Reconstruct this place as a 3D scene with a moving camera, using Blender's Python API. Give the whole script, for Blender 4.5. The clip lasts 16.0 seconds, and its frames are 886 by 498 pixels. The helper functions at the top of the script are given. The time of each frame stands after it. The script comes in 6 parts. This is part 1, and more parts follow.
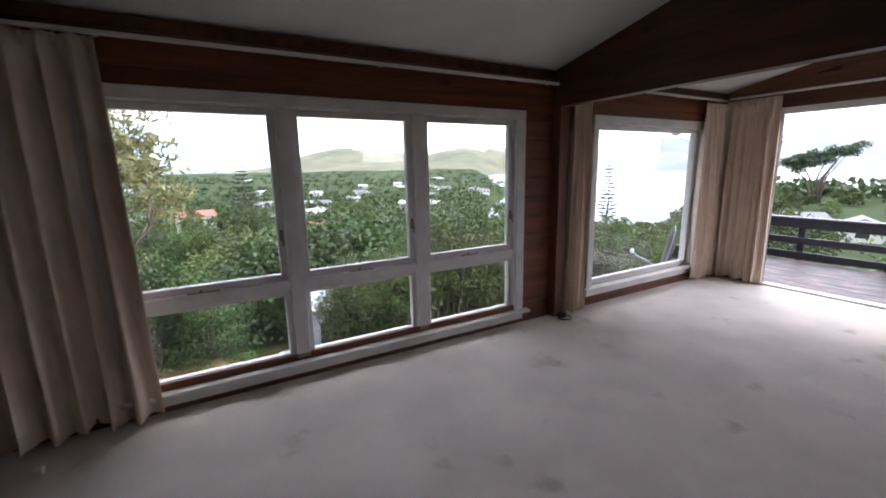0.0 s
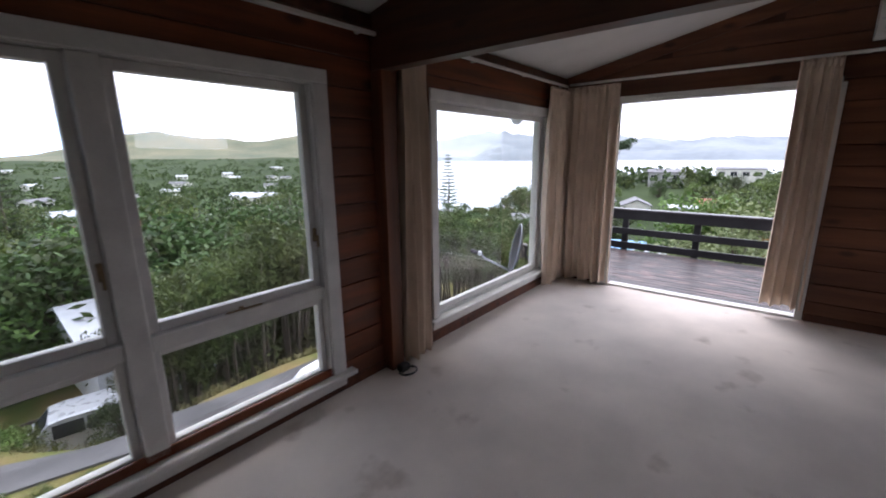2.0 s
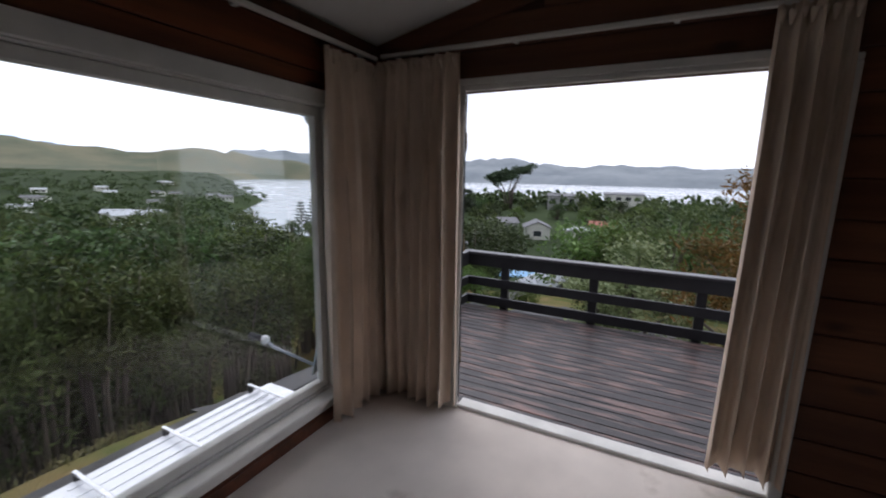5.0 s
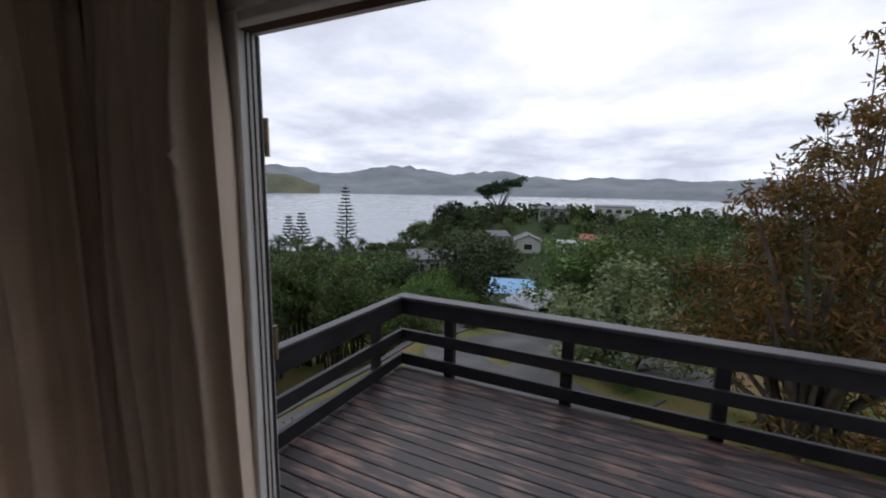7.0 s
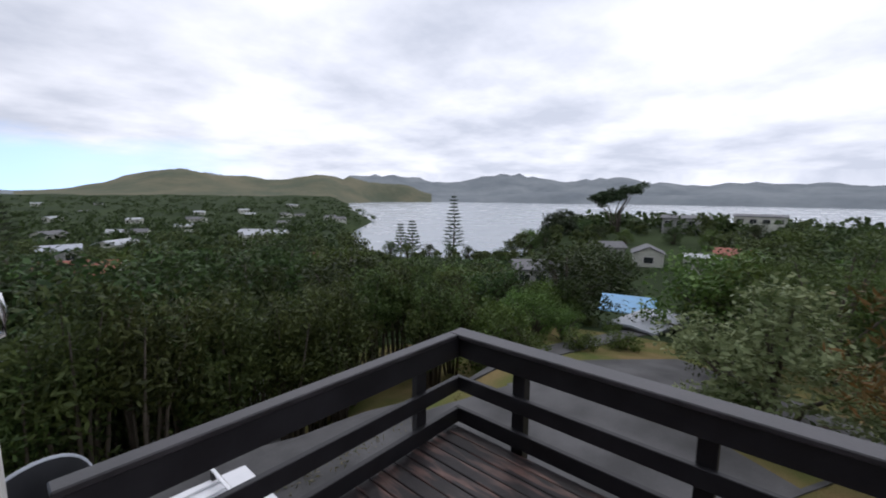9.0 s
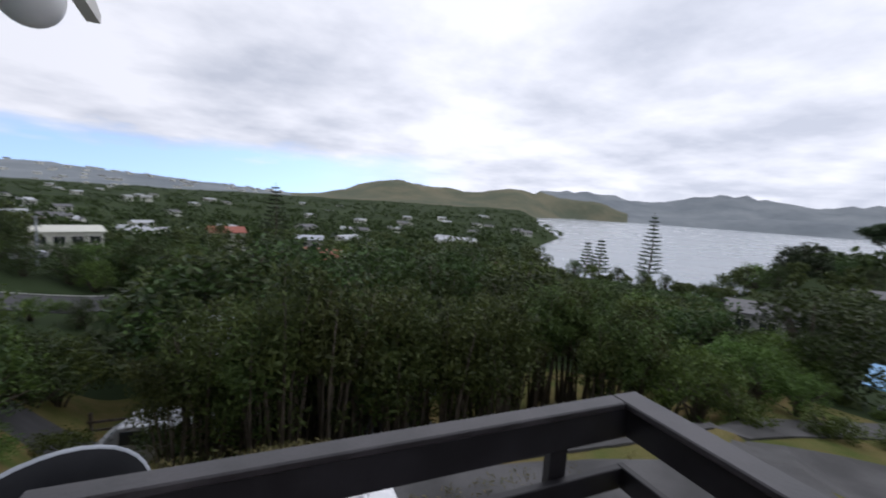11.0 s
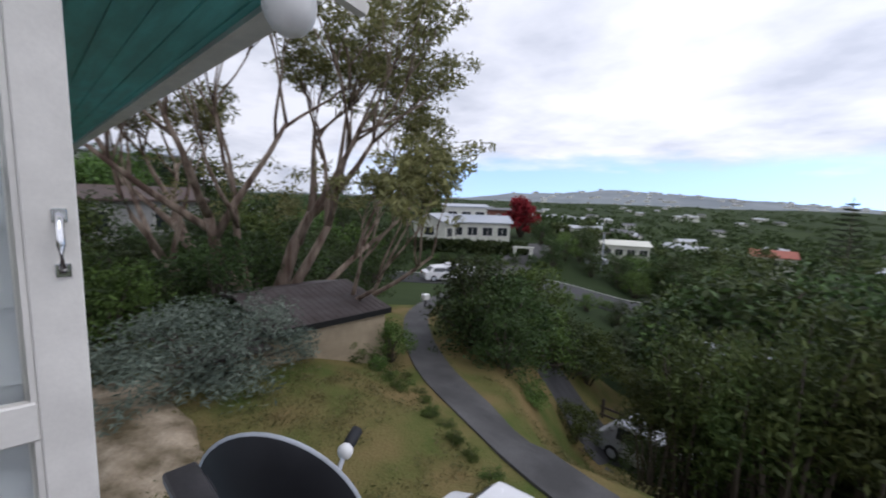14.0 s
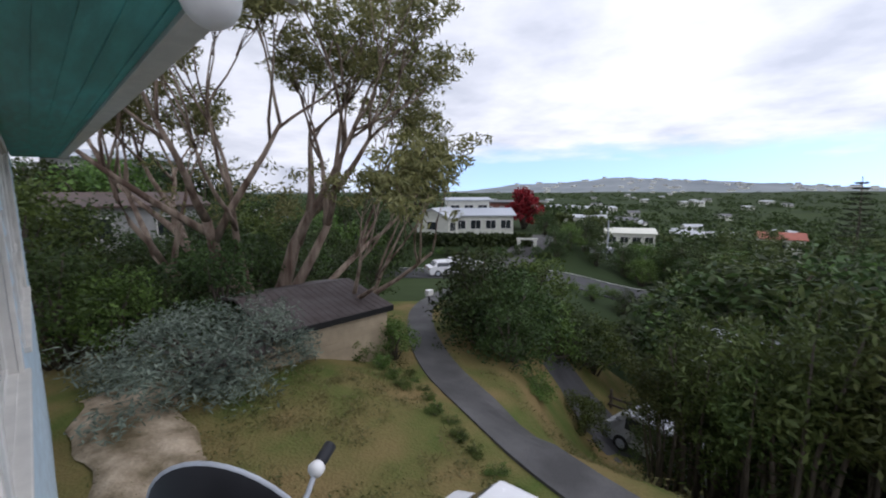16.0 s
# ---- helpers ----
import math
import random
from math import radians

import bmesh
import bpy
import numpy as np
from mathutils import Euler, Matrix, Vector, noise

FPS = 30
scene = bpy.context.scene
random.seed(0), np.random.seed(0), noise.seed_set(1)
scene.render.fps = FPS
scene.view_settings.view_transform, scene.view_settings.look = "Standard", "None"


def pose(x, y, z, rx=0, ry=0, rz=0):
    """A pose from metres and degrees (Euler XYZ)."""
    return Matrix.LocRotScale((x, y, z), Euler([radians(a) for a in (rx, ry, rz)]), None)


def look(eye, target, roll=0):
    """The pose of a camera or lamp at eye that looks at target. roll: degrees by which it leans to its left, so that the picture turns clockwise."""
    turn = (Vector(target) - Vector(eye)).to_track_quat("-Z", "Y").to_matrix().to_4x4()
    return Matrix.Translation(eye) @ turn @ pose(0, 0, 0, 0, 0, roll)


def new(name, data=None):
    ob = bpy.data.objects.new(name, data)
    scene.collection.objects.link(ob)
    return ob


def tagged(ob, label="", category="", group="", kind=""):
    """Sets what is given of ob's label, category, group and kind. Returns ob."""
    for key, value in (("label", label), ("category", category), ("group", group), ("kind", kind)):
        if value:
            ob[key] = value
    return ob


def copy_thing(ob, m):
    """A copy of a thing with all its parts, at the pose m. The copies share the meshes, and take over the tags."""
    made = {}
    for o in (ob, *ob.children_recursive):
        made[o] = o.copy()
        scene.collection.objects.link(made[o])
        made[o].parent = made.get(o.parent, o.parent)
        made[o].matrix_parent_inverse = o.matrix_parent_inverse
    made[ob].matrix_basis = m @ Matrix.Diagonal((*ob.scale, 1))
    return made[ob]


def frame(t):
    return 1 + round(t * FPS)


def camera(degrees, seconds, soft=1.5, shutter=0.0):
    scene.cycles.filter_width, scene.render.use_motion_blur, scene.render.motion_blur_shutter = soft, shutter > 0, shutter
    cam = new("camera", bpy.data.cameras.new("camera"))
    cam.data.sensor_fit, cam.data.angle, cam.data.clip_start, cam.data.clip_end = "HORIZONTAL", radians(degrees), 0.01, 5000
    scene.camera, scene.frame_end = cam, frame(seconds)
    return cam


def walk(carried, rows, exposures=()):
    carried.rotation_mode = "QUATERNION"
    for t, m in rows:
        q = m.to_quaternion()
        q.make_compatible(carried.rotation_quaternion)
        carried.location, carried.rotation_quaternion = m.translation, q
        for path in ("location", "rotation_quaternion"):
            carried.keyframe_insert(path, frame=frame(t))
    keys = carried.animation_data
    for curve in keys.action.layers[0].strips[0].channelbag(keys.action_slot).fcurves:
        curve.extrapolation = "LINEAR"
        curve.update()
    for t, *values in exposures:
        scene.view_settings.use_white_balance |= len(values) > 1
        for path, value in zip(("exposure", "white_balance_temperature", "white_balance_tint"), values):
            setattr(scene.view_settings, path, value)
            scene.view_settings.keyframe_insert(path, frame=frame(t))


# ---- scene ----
cam = camera(94.5, 16.0, 1.9, 0.4)
PATH = [
    (0, (-5.869, -3.024, 1.499), (-4.903, -1.316, 1.11), -1.1),
    (0.5, (-5.7, -2.721, 1.466), (-4.67, -1.051, 1.079), -0.4),
    (1, (-5.424, -2.463, 1.51), (-4.236, -0.904, 1.113), -0.1),
    (1.5, (-5.13, -2.251, 1.515), (-3.735, -0.866, 1.146), 0.4),
    (2, (-4.818, -2.14, 1.516), (-3.311, -0.904, 1.067), -0.6),
    (2.5, (-4.431, -2.056, 1.503), (-2.878, -0.864, 1.094), 0.8),
    (3, (-4.025, -2.006, 1.502), (-2.422, -0.876, 1.107), 1.2),
    (3.5, (-3.608, -1.949, 1.513), (-2.009, -0.812, 1.124), 0.8),
    (4, (-3.144, -1.923, 1.505), (-1.539, -0.806, 1.088), 2.8),
    (4.5, (-2.751, -1.868, 1.538), (-1.135, -0.759, 1.14), 1.1),
    (5, (-2.334, -1.766, 1.542), (-0.582, -0.868, 1.188), 1.2),
    (5.2, (-2.166, -1.733, 1.561), (-0.397, -0.883, 1.175), 0.1),
    (7.3, (-0.668, -1.709, 1.628), (1.098, -0.807, 1.368), 1.3),
    (7.5, (-0.577, -1.705, 1.641), (1.14, -0.72, 1.356), 1.1),
    (8, (-0.274, -1.654, 1.595), (1.399, -0.607, 1.271), 0.0),
    (8.2, (-0.161, -1.612, 1.612), (1.487, -0.514, 1.334), -0.4),
    (10.5, (0.64, -1.197, 1.458), (1.675, 0.486, 1.145), 3.5),
    (11, (0.84, -1.017, 1.442), (1.624, 0.81, 1.222), 3.7),
    (11.5, (1.05, -0.88, 1.4), (1.405, 1.075, 1.17), 1.2),
    (12, (1.225, -0.655, 1.406), (1.035, 1.322, 1.171), 3.2),
    (12.5, (1.34, -0.562, 1.4), (0.869, 1.363, 1.135), 1.4),
    (13, (1.375, -0.291, 1.407), (0.643, 1.558, 1.194), 3.0),
    (13.5, (1.408, -0.148, 1.384), (0.355, 1.535, 1.144), 0.5),
    (14, (1.516, 0.031, 1.394), (0.132, 1.453, 1.142), 2.0),
    (14.5, (1.541, 0.126, 1.394), (0.011, 1.388, 1.138), -0.4),
    (15, (1.55, 0.198, 1.393), (0.074, 1.519, 1.114), -0.3),
    (15.5, (1.534, 0.235, 1.402), (0.059, 1.561, 1.15), -0.1),
    (16, (1.547, 0.241, 1.418), (0.149, 1.643, 1.138), -0.2),
]
EXPO = ((0, 2.3, 6050, 19), (1.5, 1.95, 6050, 19), (2.5, 1.6, 6100, 18), (4.0, 1.1, 6150, 17), (5.2, 0.45, 6150, 15), (7.3, -0.1, 6200, 14), (8.2, -0.08, 6200, 14), (10.5, -0.05, 6250, 14), (12.0, -0.2, 6150, 15), (14.5, 0.22, 6150, 15), (16.0, 0.22, 6150, 15))
SKY_BLUE, CLOUD = 0.26, 1.0
walk(cam, [(t, look(eye, target, roll)) for t, eye, target, roll in PATH], EXPO)

# ---- world, sun, exposure ----
world = bpy.data.worlds.new("overcast_sky")
scene.world = world
world.use_nodes = True
wn, wl = world.node_tree.nodes, world.node_tree.links
wn.clear()
w_out = wn.new("ShaderNodeOutputWorld")
w_bg = wn.new("ShaderNodeBackground")
w_sky = wn.new("ShaderNodeTexSky")
w_sky.sky_type, w_sky.sun_disc = "NISHITA", False
w_sky.sun_elevation, w_sky.sun_rotation = radians(48), radians(60)
w_scale = wn.new("ShaderNodeVectorMath"); w_scale.operation = "SCALE"; w_scale.inputs["Scale"].default_value = SKY_BLUE
w_co = wn.new("ShaderNodeTexCoord")
w_sep = wn.new("ShaderNodeSeparateXYZ")
wl.new(w_co.outputs["Generated"], w_sep.inputs[0])
# cloud layer: the direction is cast on to a flat deck overhead, so that clouds flatten towards the horizon
w_h = wn.new("ShaderNodeMath"); w_h.operation = "ADD"; w_h.inputs[1].default_value = 0.16
w_m = wn.new("ShaderNodeMath"); w_m.operation = "MAXIMUM"; w_m.inputs[1].default_value = 0.05
wl.new(w_sep.outputs["Z"], w_m.inputs[0]); wl.new(w_m.outputs[0], w_h.inputs[0])
w_div = wn.new("ShaderNodeVectorMath"); w_div.operation = "DIVIDE"
w_cmb = wn.new("ShaderNodeCombineXYZ")
for i in range(3):
    wl.new(w_h.outputs[0], w_cmb.inputs[i])
wl.new(w_co.outputs["Generated"], w_div.inputs[0]); wl.new(w_cmb.outputs[0], w_div.inputs[1])
w_n1 = wn.new("ShaderNodeTexNoise"); w_n1.inputs["Scale"].default_value = 1.1; w_n1.inputs["Detail"].default_value = 7; w_n1.inputs["Roughness"].default_value = 0.55
wl.new(w_div.outputs[0], w_n1.inputs["Vector"])
w_shade = wn.new("ShaderNodeValToRGB")
w_shade.color_ramp.elements[0].position, w_shade.color_ramp.elements[0].color = 0.34, (0.62, 0.66, 0.74, 1)
w_shade.color_ramp.elements[1].position, w_shade.color_ramp.elements[1].color = 0.60, (1.0, 1.02, 1.07, 1)
wl.new(w_n1.outputs["Fac"], w_shade.inputs[0])
w_cs = wn.new("ShaderNodeVectorMath"); w_cs.operation = "SCALE"
wl.new(w_shade.outputs[0], w_cs.inputs[0])
w_east = wn.new("ShaderNodeVectorMath"); w_east.operation = "DOT_PRODUCT"; w_east.inputs[1].default_value = (0.90, 0.30, 0)
wl.new(w_co.outputs["Generated"], w_east.inputs[0])
w_glow = wn.new("ShaderNodeMath"); w_glow.operation = "MULTIPLY_ADD"; w_glow.inputs[1].default_value, w_glow.inputs[2].default_value = 0.20 * CLOUD, 0.94 * CLOUD
wl.new(w_east.outputs["Value"], w_glow.inputs[0]); wl.new(w_glow.outputs[0], w_cs.inputs["Scale"])
# blue gap low in the north-west (towards +Y and -X)
w_dot = wn.new("ShaderNodeVectorMath"); w_dot.operation = "DOT_PRODUCT"; w_dot.inputs[1].default_value = (-0.30, 0.954, 0)
wl.new(w_co.outputs["Generated"], w_dot.inputs[0])
w_az = wn.new("ShaderNodeMapRange"); w_az.inputs["From Min"].default_value, w_az.inputs["From Max"].default_value = 0.72, 0.93
wl.new(w_dot.outputs["Value"], w_az.inputs["Value"])
w_n2 = wn.new("ShaderNodeTexNoise"); w_n2.inputs["Scale"].default_value = 2.2; w_n2.inputs["Detail"].default_value = 5
wl.new(w_div.outputs[0], w_n2.inputs["Vector"])
w_el = wn.new("ShaderNodeMath"); w_el.operation = "MULTIPLY_ADD"; w_el.inputs[1].default_value = 0.07
wl.new(w_n2.outputs["Fac"], w_el.inputs[0]); wl.new(w_sep.outputs["Z"], w_el.inputs[2])
w_band = wn.new("ShaderNodeMapRange"); w_band.inputs["From Min"].default_value, w_band.inputs["From Max"].default_value = 0.145, 0.105
wl.new(w_el.outputs[0], w_band.inputs["Value"])
w_gap = wn.new("ShaderNodeMath"); w_gap.operation = "MULTIPLY"
wl.new(w_az.outputs[0], w_gap.inputs[0]); wl.new(w_band.outputs[0], w_gap.inputs[1])
w_mix = wn.new("ShaderNodeMix"); w_mix.data_type = "RGBA"
wl.new(w_gap.outputs[0], w_mix.inputs["Factor"])
wl.new(w_cs.outputs[0], w_mix.inputs["A"])
w_up = wn.new("ShaderNodeVectorMath"); w_up.operation = "ADD"; w_up.inputs[1].default_value = (0, 0, 0.22)
wl.new(w_co.outputs["Generated"], w_up.inputs[0]); wl.new(w_up.outputs[0], w_sky.inputs["Vector"])
wl.new(w_sky.outputs[0], w_scale.inputs[0]); wl.new(w_scale.outputs[0], w_mix.inputs["B"])
wl.new(w_mix.outputs["Result"], w_bg.inputs["Color"])
w_bg.inputs["Strength"].default_value = 1.0
wl.new(w_bg.outputs[0], w_out.inputs[0])

sun = new("sun", bpy.data.lights.new("sun", "SUN"))
sun.data.energy, sun.data.angle, sun.data.color = 0.55, radians(25), (1.0, 0.96, 0.9)
sun.matrix_world = look((0, 0, 50), (-30, -18, 0))


# ---- materials ----
def mat(name, base, rough=0.7, scale=4.0, vary=0.25, fine=60.0, bump=0.1, metal=0.0, spec=0.4, stretch=(1, 1, 1), other=None, each=0.0, dist=0.01):
    """A procedural surface: two scales of tone, grain relief, and a tone of its own for each object."""
    m = bpy.data.materials.new(name)
    m.use_nodes = True
    n, l = m.node_tree.nodes, m.node_tree.links
    b = n["Principled BSDF"]
    b.inputs["Metallic"].default_value, b.inputs["Specular IOR Level"].default_value = metal, spec
    co = n.new("ShaderNodeTexCoord")
    mp = n.new("ShaderNodeMapping"); mp.inputs["Scale"].default_value = stretch
    l.new(co.outputs["Object"], mp.inputs[0])
    if each:
        oi = n.new("ShaderNodeObjectInfo")
        sh = n.new("ShaderNodeVectorMath"); sh.operation = "SCALE"
        sh.inputs[0].default_value = (17, 31, 23)
        l.new(oi.outputs["Random"], sh.inputs["Scale"]); l.new(sh.outputs[0], mp.inputs["Location"])
    n1 = n.new("ShaderNodeTexNoise"); n1.inputs["Scale"].default_value, n1.inputs["Detail"].default_value = scale, 5
    n2 = n.new("ShaderNodeTexNoise"); n2.inputs["Scale"].default_value, n2.inputs["Detail"].default_value = fine, 4
    l.new(mp.outputs[0], n1.inputs["Vector"]); l.new(mp.outputs[0], n2.inputs["Vector"])
    ramp = n.new("ShaderNodeValToRGB")
    lo = other or tuple(c * (1 - vary) for c in base)
    hi = base if other else tuple(min(1, c * (1 + vary * 0.6)) for c in base)
    ramp.color_ramp.elements[0].position, ramp.color_ramp.elements[0].color = 0.36, (*lo, 1)
    ramp.color_ramp.elements[1].position, ramp.color_ramp.elements[1].color = 0.66, (*hi, 1)
    l.new(n1.outputs["Fac"], ramp.inputs[0])
    hsv = n.new("ShaderNodeHueSaturation")
    l.new(ramp.outputs[0], hsv.inputs["Color"])
    v = n.new("ShaderNodeMath"); v.operation = "MULTIPLY_ADD"; v.inputs[1].default_value, v.inputs[2].default_value = vary * 1.2, 1 - vary * 0.6
    l.new(n2.outputs["Fac"], v.inputs[0])
    if each:
        e = n.new("ShaderNodeMath"); e.operation = "MULTIPLY_ADD"; e.inputs[1].default_value, e.inputs[2].default_value = 2 * each, 1 - each
        l.new(oi.outputs["Random"], e.inputs[0])
        p = n.new("ShaderNodeMath"); p.operation = "MULTIPLY"
        l.new(v.outputs[0], p.inputs[0]); l.new(e.outputs[0], p.inputs[1]); l.new(p.outputs[0], hsv.inputs["Value"])
    else:
        l.new(v.outputs[0], hsv.inputs["Value"])
    l.new(hsv.outputs[0], b.inputs["Base Color"])
    r = n.new("ShaderNodeMath"); r.operation = "MULTIPLY_ADD"; r.inputs[1].default_value, r.inputs[2].default_value = 0.3, rough - 0.15
    l.new(n1.outputs["Fac"], r.inputs[0]); l.new(r.outputs[0], b.inputs["Roughness"])
    if bump:
        bp = n.new("ShaderNodeBump"); bp.inputs["Strength"].default_value, bp.inputs["Distance"].default_value = bump, dist
        l.new(n2.outputs["Fac"], bp.inputs["Height"]); l.new(bp.outputs[0], b.inputs["Normal"])
    return m


def wood(name, base, dark, axis, rough=0.45, each=0.18, knots=True):
    """Stained board: grain along an axis, a few dark knots."""
    s = [14.0, 14.0, 14.0]; s[axis] = 0.9
    m = mat(name, base, rough, 1.0, 0.3, 7.0, 0.12, stretch=tuple(s), other=dark, each=each, dist=0.002)
    if knots:
        n, l = m.node_tree.nodes, m.node_tree.links
        b = n["Principled BSDF"]
        co = n.new("ShaderNodeTexCoord"); mp = n.new("ShaderNodeMapping")
        sc = [5.0, 5.0, 5.0]; sc[axis] = 2.2; mp.inputs["Scale"].default_value = sc
        l.new(co.outputs["Object"], mp.inputs[0])
        vo = n.new("ShaderNodeTexVoronoi"); vo.inputs["Scale"].default_value = 1.0
        l.new(mp.outputs[0], vo.inputs["Vector"])
        k = n.new("ShaderNodeMapRange"); k.inputs["From Min"].default_value, k.inputs["From Max"].default_value = 0.17, 0.07
        k.inputs["To Max"].default_value = 0.75
        l.new(vo.outputs["Distance"], k.inputs["Value"])
        mx = n.new("ShaderNodeMix"); mx.data_type = "RGBA"; mx.inputs["B"].default_value = (0.03, 0.012, 0.006, 1)
        src = b.inputs["Base Color"].links[0].from_socket
        l.new(k.outputs[0], mx.inputs["Factor"]); l.new(src, mx.inputs["A"]); l.new(mx.outputs["Result"], b.inputs["Base Color"])
    return m


def leafmat(name, a, b_, rough=0.55, hue=0.05):
    """Foliage: a tone for each leaf or clump, one for each plant, a little light passing through."""
    m = bpy.data.materials.new(name)
    m.use_nodes = True
    n, l = m.node_tree.nodes, m.node_tree.links
    b = n["Principled BSDF"]
    g = n.new("ShaderNodeNewGeometry")
    oi = n.new("ShaderNodeObjectInfo")
    co = n.new("ShaderNodeTexCoord")
    nz = n.new("ShaderNodeTexNoise"); nz.inputs["Scale"].default_value = 0.9
    l.new(co.outputs["Object"], nz.inputs["Vector"])
    ad = n.new("ShaderNodeMath"); ad.operation = "MULTIPLY_ADD"; ad.inputs[1].default_value = 0.45
    l.new(g.outputs["Random Per Island"], ad.inputs[0]); l.new(nz.outputs["Fac"], ad.inputs[2])
    rp = n.new("ShaderNodeValToRGB")
    rp.color_ramp.elements[0].position, rp.color_ramp.elements[0].color = 0.35, (*a, 1)
    rp.color_ramp.elements[1].position, rp.color_ramp.elements[1].color = 0.95, (*b_, 1)
    l.new(ad.outputs[0], rp.inputs[0])
    h = n.new("ShaderNodeHueSaturation")
    v = n.new("ShaderNodeMath"); v.operation = "MULTIPLY_ADD"; v.inputs[1].default_value, v.inputs[2].default_value = 0.7, 0.65
    hu = n.new("ShaderNodeMath"); hu.operation = "MULTIPLY_ADD"; hu.inputs[1].default_value, hu.inputs[2].default_value = hue, 0.5 - hue / 2
    l.new(oi.outputs["Random"], v.inputs[0]); l.new(oi.outputs["Random"], hu.inputs[0])
    l.new(v.outputs[0], h.inputs["Value"]); l.new(hu.outputs[0], h.inputs["Hue"])
    l.new(rp.outputs[0], h.inputs["Color"]); l.new(h.outputs[0], b.inputs["Base Color"])
    b.inputs["Roughness"].default_value, b.inputs["Specular IOR Level"].default_value = rough, 0.25
    t = n.new("ShaderNodeBsdfTranslucent"); l.new(h.outputs[0], t.inputs["Color"])
    ms = n.new("ShaderNodeMixShader"); ms.inputs[0].default_value = 0.22
    l.new(b.outputs[0], ms.inputs[1]); l.new(t.outputs[0], ms.inputs[2])
    l.new(ms.outputs[0], n["Material Output"].inputs["Surface"])
    return m


def glassmat(name, tint=(1, 1, 1), rough=0.0):
    m = bpy.data.materials.new(name)
    m.use_nodes = True
    b = m.node_tree.nodes["Principled BSDF"]
    b.inputs["Base Color"].default_value = (*tint, 1)
    b.inputs["Transmission Weight"].default_value, b.inputs["Roughness"].default_value, b.inputs["IOR"].default_value = 1.0, rough, 1.45
    return m


M_BOARD = wood("stained_boards", (0.20, 0.060, 0.023), (0.10, 0.030, 0.012), 0)
M_BOARD_Y = wood("stained_end_boards", (0.18, 0.070, 0.034), (0.10, 0.036, 0.018), 1)
M_BEAM = wood("stained_beam", (0.125, 0.042, 0.019), (0.065, 0.023, 0.011), 1)
M_POSTW = wood("stained_post", (0.17, 0.058, 0.024), (0.09, 0.031, 0.013), 2)
M_CORE = mat("dark_wall_core", (0.08, 0.035, 0.02), 0.8)
M_WHITE = mat("aged_white_paint", (0.72, 0.70, 0.66), 0.45, 6, 0.10, 90, 0.06, each=0.04)
M_CEIL = mat("ceiling_paint", (0.62, 0.61, 0.585), 0.8, 3, 0.06, 120, 0.05)
M_CARPET = mat("beige_carpet", (0.74, 0.665, 0.60), 0.97, 2.2, 0.10, 420, 0.5, spec=0.1, dist=0.006)
cn, cl_ = M_CARPET.node_tree.nodes, M_CARPET.node_tree.links
c_bs = cn["Principled BSDF"]
c_co = cn.new("ShaderNodeTexCoord"); c_nz = cn.new("ShaderNodeTexNoise")
c_nz.inputs["Scale"].default_value, c_nz.inputs["Detail"].default_value = 3.1, 4
cl_.new(c_co.outputs["Object"], c_nz.inputs["Vector"])
c_rg = cn.new("ShaderNodeMapRange"); c_rg.inputs["From Min"].default_value, c_rg.inputs["From Max"].default_value = 0.63, 0.74
c_rg.inputs["To Max"].default_value = 0.55
cl_.new(c_nz.outputs["Fac"], c_rg.inputs["Value"])
c_mx = cn.new("ShaderNodeMix"); c_mx.data_type = "RGBA"; c_mx.inputs["B"].default_value = (0.36, 0.29, 0.24, 1)
c_src = c_bs.inputs["Base Color"].links[0].from_socket
cl_.new(c_rg.outputs[0], c_mx.inputs["Factor"]); cl_.new(c_src, c_mx.inputs["A"]); cl_.new(c_mx.outputs["Result"], c_bs.inputs["Base Color"])
M_CURTAIN = mat("cream_curtain", (0.74, 0.60, 0.48), 0.9, 5, 0.08, 500, 0.15, spec=0.1, dist=0.001)
M_DECK = mat("worn_dark_deck", (0.030, 0.024, 0.025), 0.40, 3.2, 0.5, 45, 0.5, stretch=(5, 0.9, 5), other=(0.20, 0.115, 0.095), each=0.25, spec=0.5, dist=0.003)
for nd_ in M_DECK.node_tree.nodes:
    if nd_.type == "VALTORGB":
        nd_.color_ramp.elements[0].position, nd_.color_ramp.elements[1].position = 0.33, 0.50
M_RAIL = mat("black_stained_rail", (0.016, 0.015, 0.018), 0.5, 6, 0.35, 50, 0.25, each=0.15, dist=0.002)
# worn cap, base greyer than the rails to include the sky's reflection on top
M_CAP = mat("worn_sky_greyed_rail_cap", (0.042, 0.038, 0.042), 0.38, 6, 0.45, 70, 0.3, spec=0.55, dist=0.002)
M_WB = mat("white_weatherboard", (0.70, 0.73, 0.76), 0.55, 5, 0.10, 70, 0.08, each=0.03)
M_WBLUE = mat("pale_blue_weatherboard", (0.52, 0.64, 0.72), 0.55, 5, 0.14, 70, 0.08, each=0.04)
M_TEAL = mat("teal_soffit_paint", (0.13, 0.46, 0.44), 0.45, 4, 0.22, 30, 0.08, stretch=(0.6, 4, 1))
M_DISH = mat("dark_grey_dish", (0.022, 0.023, 0.027), 0.55, 8, 0.15, 150, 0.04, spec=0.25)
M_LGREY = mat("light_grey_metal", (0.42, 0.45, 0.50), 0.45, 8, 0.15, 120, 0.05)
M_CHROME = mat("chrome", (0.75, 0.75, 0.76), 0.22, 10, 0.1, 100, 0.03, metal=1.0)
M_RUST = mat("old_brass", (0.35, 0.26, 0.16), 0.5, 20, 0.4, 100, 0.1, metal=0.8)
